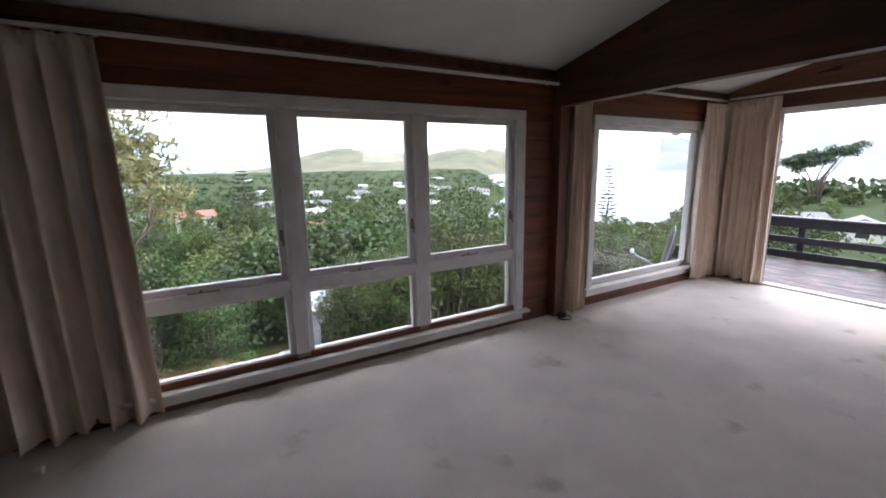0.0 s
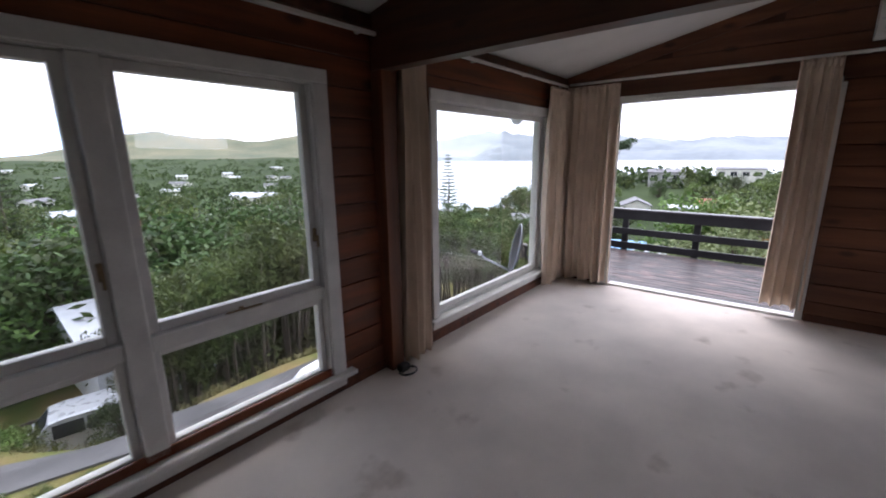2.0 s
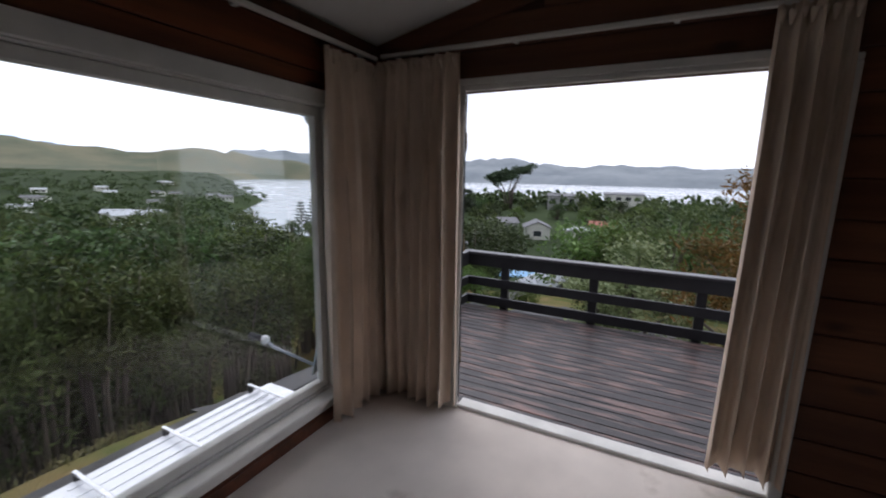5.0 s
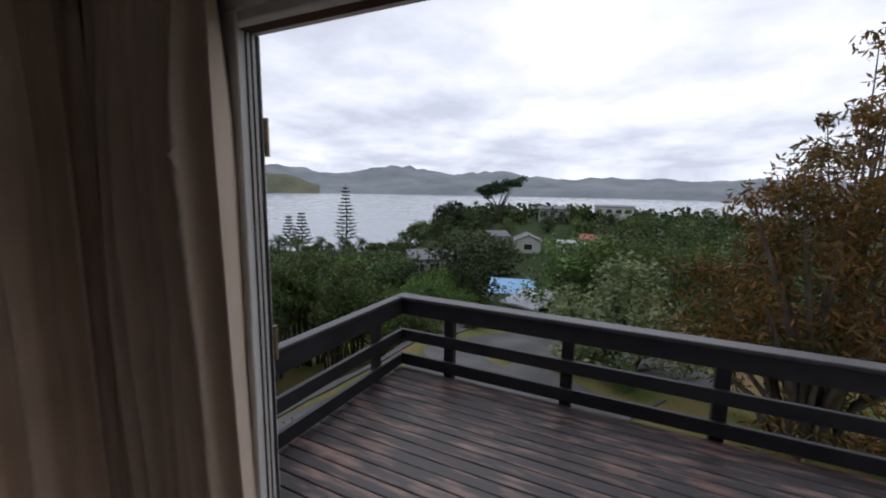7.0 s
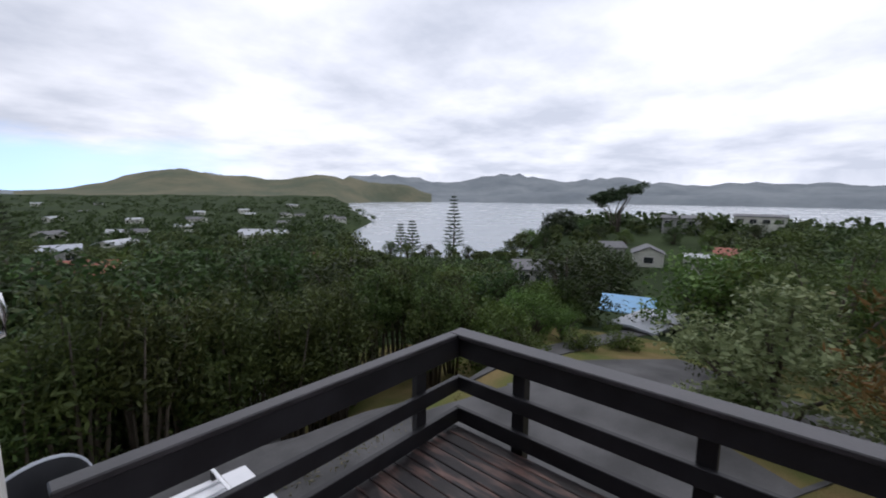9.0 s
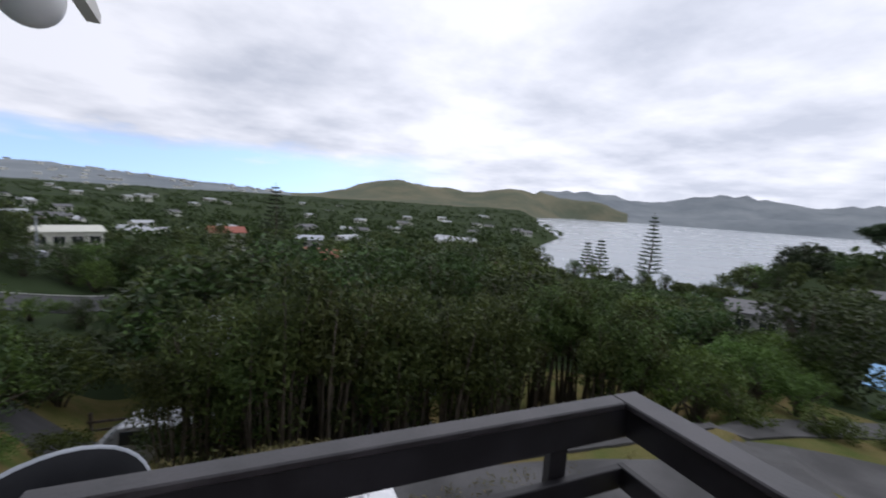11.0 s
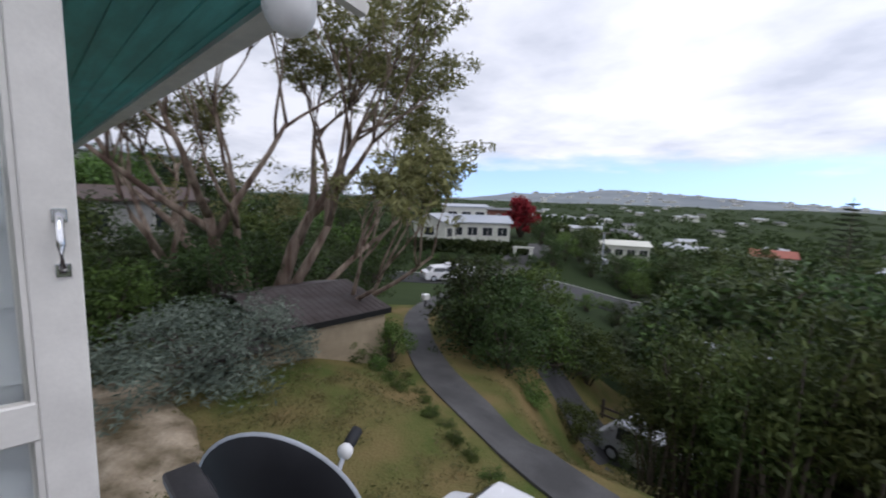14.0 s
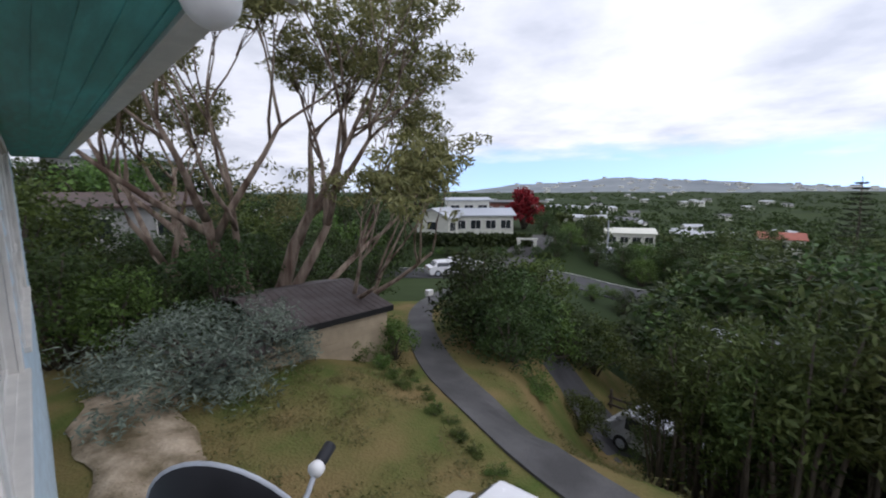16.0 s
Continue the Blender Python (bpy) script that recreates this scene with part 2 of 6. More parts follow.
M_BLACK = mat("black_plastic", (0.015, 0.015, 0.016), 0.45, 8, 0.2, 100, 0.05)
M_GLOBE = mat("opal_globe", (0.80, 0.80, 0.80), 0.3, 8, 0.05, 80, 0.0)
M_GLASS = glassmat("window_glass", (0.96, 0.98, 0.97))
M_DARKGLASS = mat("dark_house_glass", (0.03, 0.035, 0.04), 0.12, 2, 0.3, 10, 0.0, spec=0.7)
M_CARPAINT = mat("white_car_paint", (0.80, 0.80, 0.82), 0.22, 3, 0.05, 60, 0.0, spec=0.6)
M_SILVER = mat("silver_car_paint", (0.50, 0.52, 0.55), 0.3, 3, 0.1, 60, 0.0, metal=0.4)
M_TYRE = mat("tyre_rubber", (0.02, 0.02, 0.02), 0.85, 8, 0.2, 100, 0.1)
M_ASPH = mat("asphalt", (0.055, 0.055, 0.06), 0.85, 0.5, 0.25, 30, 0.3)
M_CONC = mat("weathered_concrete", (0.088, 0.086, 0.087), 0.8, 0.7, 0.45, 25, 0.3)
M_LINE = mat("road_paint", (0.7, 0.7, 0.68), 0.6, 4, 0.2, 40, 0.05)
M_GRASS = mat("patchy_grass", (0.085, 0.115, 0.030), 0.95, 0.55, 0.4, 18, 0.9, other=(0.21, 0.155, 0.07), spec=0.1, dist=0.06)
M_DIRT = mat("bare_clay", (0.47, 0.38, 0.28), 0.95, 1.5, 0.4, 14, 0.8, other=(0.13, 0.10, 0.055), dist=0.05)
M_SAND = mat("verge_grass", (0.06, 0.085, 0.022), 0.95, 0.6, 0.35, 25, 0.9, other=(0.16, 0.135, 0.06), dist=0.05)
M_TRUNK = mat("grey_bark", (0.10, 0.082, 0.066), 0.9, 3, 0.4, 14, 0.6, stretch=(3, 3, 0.7))
M_GUM = mat("peeling_gum_bark", (0.36, 0.285, 0.225), 0.85, 1.2, 0.4, 10, 0.6, stretch=(3, 3, 0.5), other=(0.10, 0.062, 0.045))
M_IRONW = mat("white_roof_iron", (0.42, 0.44, 0.47), 0.4, 2, 0.1, 30, 0.05)
M_IRONG = mat("grey_roof_tiles", (0.13, 0.13, 0.14), 0.6, 2, 0.25, 30, 0.1)
M_IRONB = mat("brown_roof_iron", (0.055, 0.04, 0.038), 0.65, 1.5, 0.35, 25, 0.15, other=(0.085, 0.07, 0.068))
M_IRONR = mat("red_brown_roof_tiles", (0.09, 0.062, 0.054), 0.65, 1.5, 0.3, 25, 0.15)
M_REDROOF = mat("red_tile_roof", (0.36, 0.12, 0.085), 0.7, 2, 0.25, 30, 0.1)
M_BLUEROOF = mat("blue_roof", (0.20, 0.42, 0.66), 0.5, 2, 0.1, 30, 0.05)
M_TAN = mat("tan_block_wall", (0.36, 0.29, 0.20), 0.8, 2, 0.2, 30, 0.15)
M_CREAM = mat("cream_house_wall", (0.62, 0.62, 0.55), 0.7, 2, 0.1, 30, 0.05, each=0.12)
M_GREYW = mat("grey_house_wall", (0.34, 0.34, 0.33), 0.7, 2, 0.15, 30, 0.05)
M_BRICK = mat("brick_red_wall", (0.25, 0.11, 0.08), 0.8, 2, 0.2, 30, 0.1)
L_DARK = leafmat("dark_leaves", (0.013, 0.025, 0.009), (0.070, 0.105, 0.032))
L_MID = leafmat("mid_green_leaves", (0.028, 0.052, 0.013), (0.13, 0.19, 0.045))
L_KAN = leafmat("manuka_leaves", (0.015, 0.028, 0.009), (0.11, 0.145, 0.042))
L_GUM = leafmat("gum_leaves", (0.060, 0.068, 0.024), (0.22, 0.215, 0.085), hue=0.0)
L_GREY = leafmat("silver_grey_leaves", (0.055, 0.075, 0.058), (0.21, 0.25, 0.20))
L_LIGHT = leafmat("pale_green_leaves", (0.11, 0.17, 0.055), (0.40, 0.46, 0.22), hue=0.0)
L_AUT = leafmat("bronze_leaves", (0.020, 0.045, 0.011), (0.21, 0.105, 0.028), hue=0.0)
L_RED = leafmat("crimson_flowers", (0.06, 0.010, 0.012), (0.28, 0.018, 0.026), hue=0.0)
L_GRASS = leafmat("grass_blades", (0.05, 0.08, 0.018), (0.20, 0.17, 0.075))
L_TOWN = leafmat("town_tree_leaves", (0.018, 0.031, 0.012), (0.12, 0.16, 0.05))
L_PINE = leafmat("pine_needles", (0.02, 0.035, 0.018), (0.06, 0.085, 0.04))


# ---- mesh helpers ----
def part(name, bm, material, parent=None, label="", smooth=False):
    me = bpy.data.meshes.new(name)
    bm.to_mesh(me); bm.free()
    me.materials.append(material)
    if smooth:
        for p in me.polygons:
            p.use_smooth = True
    ob = new(name, me)
    if parent:
        ob.parent = parent
    if label:
        ob["label"] = label
    return ob


def thing(name, label, category, group="", at=None, kind=""):
    ob = new(name)
    ob.empty_display_size = 0.1
    if at:
        ob.matrix_basis = at
    return tagged(ob, label, category, group, kind)


def box(bm, x0, x1, y0, y1, z0, z1, bevel=0.0):
    r = bmesh.ops.create_cube(bm, size=1, matrix=Matrix.Translation(((x0 + x1) / 2, (y0 + y1) / 2, (z0 + z1) / 2)) @ Matrix.Diagonal((x1 - x0, y1 - y0, z1 - z0, 1)))
    if bevel:
        es = list({e for v in r["verts"] for e in v.link_edges})
        bmesh.ops.bevel(bm, geom=es, offset=bevel, segments=1, affect="EDGES")
    return bm


def bx(x0, x1, y0, y1, z0, z1, bevel=0.0):
    return box(bmesh.new(), x0, x1, y0, y1, z0, z1, bevel)


def tube(bm, pts, radii, sides=7):
    """A tapered round limb along points."""
    rings = []
    pts = [Vector(p) for p in pts]
    for i, p in enumerate(pts):
        d = (pts[min(i + 1, len(pts) - 1)] - pts[max(i - 1, 0)]).normalized()
        u = d.orthogonal().normalized() if abs(d.z) > 0.95 else d.cross(Vector((0, 0, 1))).normalized()
        w = d.cross(u)
        rings.append([bm.verts.new(p + (u * math.cos(a) + w * math.sin(a)) * radii[i]) for a in [k * 2 * math.pi / sides for k in range(sides)]])
    for a, b in zip(rings, rings[1:]):
        for k in range(sides):
            bm.faces.new((a[k], a[(k + 1) % sides], b[(k + 1) % sides], b[k]))
    bm.faces.new(rings[0][::-1]); bm.faces.new(rings[-1])
    return bm


def lathe(bm, prof, sides=20, m=Matrix()):
    """A turned body from (radius, height) pairs."""
    rings = []
    for r, z in prof:
        rings.append([bm.verts.new(m @ Vector((r * math.cos(k * 2 * math.pi / sides), r * math.sin(k * 2 * math.pi / sides), z))) for k in range(sides)])
    for a, b in zip(rings, rings[1:]):
        for k in range(sides):
            bm.faces.new((a[k], a[(k + 1) % sides], b[(k + 1) % sides], b[k]))
    bm.faces.new(rings[0][::-1]); bm.faces.new(rings[-1])
    return bm


def leaves_mesh(name, clumps, length, width, rng, flat=0.0):
    """Many small bent leaves scattered through clumps (centre, radii, count)."""
    V, F = [], []
    k = 0
    for c, rad, n in clumps:
        p = rng.normal(size=(n, 3)); p /= np.linalg.norm(p, axis=1)[:, None]
        p = p * (rng.random((n, 1)) ** 0.45) * np.array(rad) + np.array(c)
        d = rng.normal(size=(n, 3)); d[:, 2] *= 1 - flat; d /= np.linalg.norm(d, axis=1)[:, None]
        e = np.cross(d, rng.normal(size=(n, 3))); e /= np.linalg.norm(e, axis=1)[:, None]
        s = (0.6 + 0.8 * rng.random((n, 1)))
        a = p - d * s * length / 2; b = p + d * s * length / 2
        q = np.stack([a, p + e * s * width / 2, b, p - e * s * width / 2], 1).reshape(-1, 3)
        V.append(q)
        F.append(np.arange(n * 4).reshape(-1, 4) + k); k += n * 4
    V, F = np.concatenate(V), np.concatenate(F)
    me = bpy.data.meshes.new(name)
    me.from_pydata(V.tolist(), [], F.tolist())
    return me


def leafpart(name, me, material, parent, label=""):
    me.materials.append(material)
    ob = new(name, me); ob.parent = parent
    if label:
        ob["label"] = label
    return ob


def smooth(a, b, x):
    t = min(1, max(0, (x - a) / (b - a)))
    return t * t * (3 - 2 * t)


# ---- the lie of the land ----
VALLEY = ((0, -4.0), (8.3, -4.2), (12.6, -7.6), (15.5, -8.7), (22, -9.0), (45, -9.5), (100, -15), (200, -20), (320, -22), (600, -16), (1200, -4), (5000, -4))
LEFT = ((0, -4.0), (14, -4.4), (22, -5.0), (37, -6.7), (48, -7.3), (55, -5.0), (70, -4.6), (110, -6), (300, -14), (700, -12), (1200, -5), (5000, -5))
RIGHT = ((0, -4.0), (15, -4.5), (35, -7.6), (60, -12), (82, -11), (120, -7.5), (160, -8), (230, -22), (300, -34), (5000, -34))
BAY = ((0, -4.0), (9, -4.3), (14, -6.6), (30, -8), (60, -10.5), (95, -13), (130, -22), (170, -34), (5000, -34))


def along(prof, r):
    return float(np.interp(r, [p[0] for p in prof], [p[1] for p in prof]))


def lobes(az, table):
    """Sum of smooth hill shapes: bearing, half width, rise in degrees."""
    return sum(e * math.exp(-((az - c) / w) ** 2) for c, w, e in table)


NEAR_HILLS = ((-22, 10, 1.5), (-35, 5, 0.6), (-8, 9, 0.7), (15.5, 7, 2.6), (24, 5, 1.3), (34, 6.5, 2.85), (43, 3.2, 1.5), (64, 8, 0.75), (84, 9, 0.6), (104, 12, 0.7))
FAR_HILLS = ((20, 7, 2.3), (40, 10, 2.7), (57.5, 7, 2.6), (71, 8, 2.1), (86, 9, 1.4), (104, 12, 1.5))


def ground_z(x, y):
    r, az = math.hypot(x, y), math.degrees(math.atan2(x, y))
    zl, zv, zb, zr = along(LEFT, r), along(VALLEY, r), along(BAY, r), along(RIGHT, r)
    a = smooth(-30, -14, az)
    z = zl * (1 - a) + zv * a
    reach = float(np.interp(r, (150, 270, 350, 510, 560, 700, 1200), (35, 36, 37.5, 40.3, 39.5, 37, 36)))
    b = smooth(reach - 3, reach + 0.6, az) if r > 150 else smooth(30, 44, az)
    z = z * (1 - b) + zb * b
    c = smooth(57, 66, az)
    z = z * (1 - c) + zr * c
    if az < -90 or az > 150:
        z = -4 + (min(r, 200) * 0.05 if r > 12 else 0)
    # level terrace round the house, raised lawn at its western end
    near = 1 - smooth(5.0, 8.6, y)
    if -14 < x < 12 and y < 8.6:
        z = z * (1 - near) + (-3.95 + 0.55 * smooth(-2, -9, x) if x < 0 else -3.95) * near
    z += 4.6 * smooth(-58, -76, az) * smooth(18, 42, r) * (1 - smooth(90, 200, r)) if az >= -90 else 0
    if r > 60:
        z += noise.noise(Vector((x, y, 0)) * 0.012) * min(5, r * 0.02)
    # pasture hills behind the town and the farther range across the water
    if r > 1100 and -50 < az < 125:
        wob = 1 + 0.30 * noise.fractal(Vector((x, y, 0)) * 0.0048, 1.0, 2.0, 5)
        start = 1450 + 430 * smooth(34, 42, az)
        base = 30 if z < -25 else 2
        near = (base + 2050 * math.tan(radians(lobes(az, NEAR_HILLS))) * wob) * smooth(start, 2080, r) * (1 - 0.45 * smooth(2100, 2650, r))
        far = (base + 3700 * math.tan(radians(lobes(az, FAR_HILLS))) * wob) * smooth(2500, 3700, r)
        z += max(near, far)
    return z


def make_ground():
    na, radii = 420, [0.01, 2, 4, 6, 8, 9, 10, 11, 12, 13, 14, 16, 18, 20, 23, 26, 30, 34, 38, 43, 48, 52, 56, 62, 70, 80, 92, 106, 122, 142, 165, 195, 230, 270, 310, 350, 400, 480, 600, 760, 950, 1150, 1300, 1450, 1550, 1650, 1750, 1850, 1900, 1950, 2000, 2080, 2180, 2300, 2450, 2600, 2850, 3000, 3150, 3300, 3500, 3700, 3900, 4150, 4400, 4700, 4950]
    V, F = [], []
    for r in radii:
        for k in range(na):
            a = 2 * math.pi * k / na
            x, y = r * math.sin(a), r * math.cos(a)
            V.append((x, y, ground_z(x, y)))
    for i in range(len(radii) - 1):
        for k in range(na):
            F.append((i * na + k, i * na + (k + 1) % na, (i + 1) * na + (k + 1) % na, (i + 1) * na + k))
    me = bpy.data.meshes.new("ground")
    me.from_pydata(V, [], F)
    me.materials.append(M_GRASS)
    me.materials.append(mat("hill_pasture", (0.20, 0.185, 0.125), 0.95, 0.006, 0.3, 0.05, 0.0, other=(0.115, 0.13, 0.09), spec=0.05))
    # blue-grey far hills: distance haze is mixed into the base colour
    me.materials.append(mat("haze_tinted_far_hills", (0.27, 0.295, 0.31), 0.95, 0.004, 0.25, 0.03, 0.0, other=(0.19, 0.215, 0.235), spec=0.05))
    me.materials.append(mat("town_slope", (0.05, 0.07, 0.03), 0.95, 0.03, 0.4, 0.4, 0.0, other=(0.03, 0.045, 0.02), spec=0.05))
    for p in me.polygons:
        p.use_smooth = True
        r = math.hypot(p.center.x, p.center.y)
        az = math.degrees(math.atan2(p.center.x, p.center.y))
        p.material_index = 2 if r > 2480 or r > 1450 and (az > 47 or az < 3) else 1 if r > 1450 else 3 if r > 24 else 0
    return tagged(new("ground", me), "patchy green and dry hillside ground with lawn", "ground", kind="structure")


def ribbon(name, pts, width, material, label, lift=0.05, kind="structure", thick=0.12, category="road"):
    """A paved strip that follows the ground along a line of points."""
    P = []
    pts = [Vector((p[0], p[1], 0)) for p in pts]
    for i in range(len(pts) - 1):
        a, b = pts[max(i - 1, 0)], pts[i]
        c, d = pts[i + 1], pts[min(i + 2, len(pts) - 1)]
        for s in range(6):
            t = s / 6
            P.append(0.5 * ((2 * b) + (c - a) * t + (2 * a - 5 * b + 4 * c - d) * t * t + (3 * b - a - 3 * c + d) * t ** 3))
    P.append(pts[-1])
    bm = bmesh.new()
    rows = []
    for i, p in enumerate(P):
        d = (P[min(i + 1, len(P) - 1)] - P[max(i - 1, 0)]).normalized()
        s = Vector((-d.y, d.x, 0))
        row = []
        for w in (-0.5, -0.25, 0, 0.25, 0.5):
            q = p + s * w * width
            row.append(bm.verts.new((q.x, q.y, ground_z(q.x, q.y) + lift)))
        row.append(bm.verts.new(row[-1].co - Vector((0, 0, thick)))); row.insert(0, bm.verts.new(row[0].co - Vector((0, 0, thick))))
        rows.append(row)
    for a, b in zip(rows, rows[1:]):
        for k in range(6):
            bm.faces.new((a[k], a[k + 1], b[k + 1], b[k]))
    bmesh.ops.recalc_face_normals(bm, faces=bm.faces)
    return tagged(part(name, bm, material), label, category, kind=kind)


make_ground()
# water of the inlet
bm = bmesh.new()
ring0 = [bm.verts.new((90 * math.sin(a), 90 * math.cos(a), -29)) for a in [k * math.pi / 48 for k in range(96)]]
ring1 = [bm.verts.new((4900 * math.sin(a), 4900 * math.cos(a), -29)) for a in [k * math.pi / 48 for k in range(96)]]
for k in range(96):
    bm.faces.new((ring0[k], ring1[k], ring1[(k + 1) % 96], ring0[(k + 1) % 96]))
M_WATER = mat("inlet_water", (0.28, 0.32, 0.35), 0.24, 0.02, 0.1, 0.3, 0.3, spec=0.8, dist=0.4)
tagged(part("water", bm, M_WATER), "pale silver inlet water under a bright sky", "water", kind="structure")

ribbon("driveway", ((30, 4.5), (18, 5.5), (9, 6.3), (3, 6.7), (-1.45, 7.0), (-5.2, 8.2), (-8.4, 9.7), (-11.7, 12.1), (-14.8, 15.2), (-18.5, 21), (-22, 28)), 1.2, M_CONC, "grey worn concrete driveway curving up to the road", category="driveway")
ribbon("parking_pad", ((3.0, 4.0), (5, 3.9), (8, 3.1), (11, 1.9), (17, -1.5)), 7.8, M_CONC, "cracked grey concrete parking pad below the deck", 0.03, category="pavement")
ribbon("lower_drive", ((-9, 15.2), (-4, 16.1), (1, 15.6), (8, 15.5)), 3.4, M_ASPH, "dark sealed lower driveway under trees", 0.05, category="driveway")
ribbon("road", ((-70, 8), (-52, 16), (-38, 22.5), (-24, 31), (-12, 45), (2, 62), (14, 90)), 6.5, M_ASPH, "grey sealed suburban road with painted edge lines", 0.08)
ribbon("road_edge_line", ((-70, 10.6), (-53, 18.6), (-39, 25), (-26, 33), (-14.5, 46.5), (-0.5, 63.5)), 0.14, M_LINE, "white painted road edge line", 0.22, category="road marking", thick=0.02)
ribbon("side_street", ((-26, 33), (-27, 42), (-29, 54)), 4, M_CONC, "steep concrete side drive", 0.1, category="driveway")

# ---- the house: setting ----
def ceil_z(y):
    """Underside of the sloping ceiling."""
    return 2.35 + 0.227 * (-0.07 - y) if y > -3.6 else 2.35 + 0.227 * (3.53 - (-3.6 - y))


def rects(x0, x1, z0, z1, holes):
    """The rectangle without its holes, as strips."""
    xs = sorted({x0, x1, *[v for h in holes for v in h[:2] if x0 < v < x1]})
    out = []
    for a, b in zip(xs, xs[1:]):
        zs = [(h[2], h[3]) for h in holes if h[0] <= a + 1e-4 and h[1] >= b - 1e-4]
        z = z0
        for lo, hi in sorted(zs):
            if lo > z:
                out.append((a, b, z, min(lo, z1)))
            z = max(z, hi)
        if z < z1:
            out.append((a, b, z, z1))
    return out


XW, YB = -9.5, -7.1
W1 = (-6.42, -3.40, 0.12, 1.93)
W2 = (-2.38, -0.47, 0.19, 1.93)
DOOR = (-2.42, -0.655, -0.10, 2.03)

bm = bmesh.new()
for a, b, c, d in rects(XW, 0.0, -4.3, 2.5, (W1, W2)):
    box(bm, a, b, -0.05, 0.055, c, d)
wall_north = tagged(part("wall_north", bm, M_CORE), "timber window wall lined with dark stained boards", "wall", kind="structure")
bm = bmesh.new()
for a, b, c, d in rects(YB, 0.055, -4.3, 2.36, (DOOR,)):
    box(bm, 0.0, 0.04, a, b, c, d)
for y0, y1 in ((-3.6, -0.05), (-7.1, -3.6)):
    v = [bm.verts.new((x, y, z)) for x in (0.0, 0.04) for y, z in ((y0, 2.36), (y1, 2.36), (y1, ceil_z(y1) + 0.02), (y0, ceil_z(y0) + 0.02))]
    for f in ((0, 1, 2, 3), (4, 5, 6, 7), (0, 1, 5, 4), (1, 2, 6, 5), (2, 3, 7, 6), (3, 0, 4, 7)):
        bm.faces.new([v[i] for i in f])
bmesh.ops.recalc_face_normals(bm, faces=bm.faces)
wall_east = tagged(part("wall_east", bm, M_CORE), "timber end wall with a wide double doorway to the deck", "wall", kind="structure")
# unseen opening, added behind the camera to let more daylight on to the carpet
FILL_HOLE = (-2.4, -0.7, 0.9, 2.0)
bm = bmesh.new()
for a, b, c, d in rects(XW, 0.0, -4.3, 2.5, (FILL_HOLE,)):
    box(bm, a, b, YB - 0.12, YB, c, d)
tagged(part("wall_south", bm, M_CORE), "dark stained timber back wall with an added opening for fill light", "wall", kind="structure")
bm = bmesh.new()
for a, b, c, d in rects(YB, 0.055, -4.3, 3.4, ()):
    box(bm, XW - 0.12, XW, a, b, c, d)
tagged(part("wall_west", bm, M_CORE), "dark stained timber side wall", "wall", kind="structure")
floor = tagged(part("floor", bx(XW, 0.0, YB, -0.05, -0.2, 0.0), M_CARPET), "worn beige carpet floor with a few dark marks", "floor", kind="structure")
for nm, y0, y1 in (("ceiling_north", -3.6, 0.9), ("ceiling_south", YB - 0.5, -3.6)):
    bm = bmesh.new()
    x0, x1 = XW - 0.1, 0.0
    ya, yb = (y0, -0.02) if nm == "ceiling_north" else (YB, y1)
    v = [bm.verts.new((x, y, ceil_z(y) + h)) for h in (0.0, 0.06) for x, y in ((x0, ya), (x1, ya), (x1, yb), (x0, yb))]
    for f in ((0, 1, 2, 3), (4, 5, 6, 7), (0, 1, 5, 4), (1, 2, 6, 5), (2, 3, 7, 6), (3, 0, 4, 7)):
        bm.faces.new([v[i] for i in f])
    bmesh.ops.recalc_face_normals(bm, faces=bm.faces)
    tagged(part(nm, bm, M_CEIL), "sloping off-white painted ceiling", "ceiling", kind="structure")
# roof over the ceiling with its eaves
bm = bmesh.new()
v = [bm.verts.new((x, y, z + h)) for h in (0.0, 0.06) for x in (XW - 0.4, 0.30) for y, z in ((0.80, 2.24), (-3.6, 3.27), (-8.0, 2.24))]
for a, b in ((0, 1), (1, 2)):
    bm.faces.new((v[a], v[b], v[b + 3], v[a + 3])); bm.faces.new((v[a + 6], v[b + 6], v[b + 9], v[a + 9]))
for q in ((0, 3, 9, 6), (2, 5, 11, 8), (0, 1, 7, 6), (1, 2, 8, 7), (3, 4, 10, 9), (4, 5, 11, 10)):
    bm.faces.new([v[i] for i in q])
bmesh.ops.recalc_face_normals(bm, faces=bm.faces)
tagged(part("roof", bm, M_IRONG), "low-pitched iron roof with wide eaves", "roof", kind="structure")
# boxed eaves of the window side
soffit = tagged(part("soffit", bx(XW - 0.3, 0.02, 0.076, 0.72, 2.10, 2.13), M_TEAL), "teal painted boarded soffit under the eaves", "soffit", kind="structure")
for k in range(5):
    part("soffit_batten", bx(XW - 0.3, 0.02, 0.20 + k * 0.12, 0.206 + k * 0.12, 2.092, 2.10), M_TEAL, soffit)
fascia = tagged(part("fascia", bx(XW - 0.3, 0.04, 0.72, 0.745, 2.075, 2.27), M_WHITE), "white painted fascia board", "fascia", kind="structure")
bm = bx(XW - 0.3, 0.06, 0.748, 0.85, 2.085, 2.10); box(bm, XW - 0.3, 0.06, 0.838, 0.85, 2.10, 2.19)
tagged(part("gutter", bm, M_WHITE), "grey-white gutter along the eaves", "gutter", kind="structure")
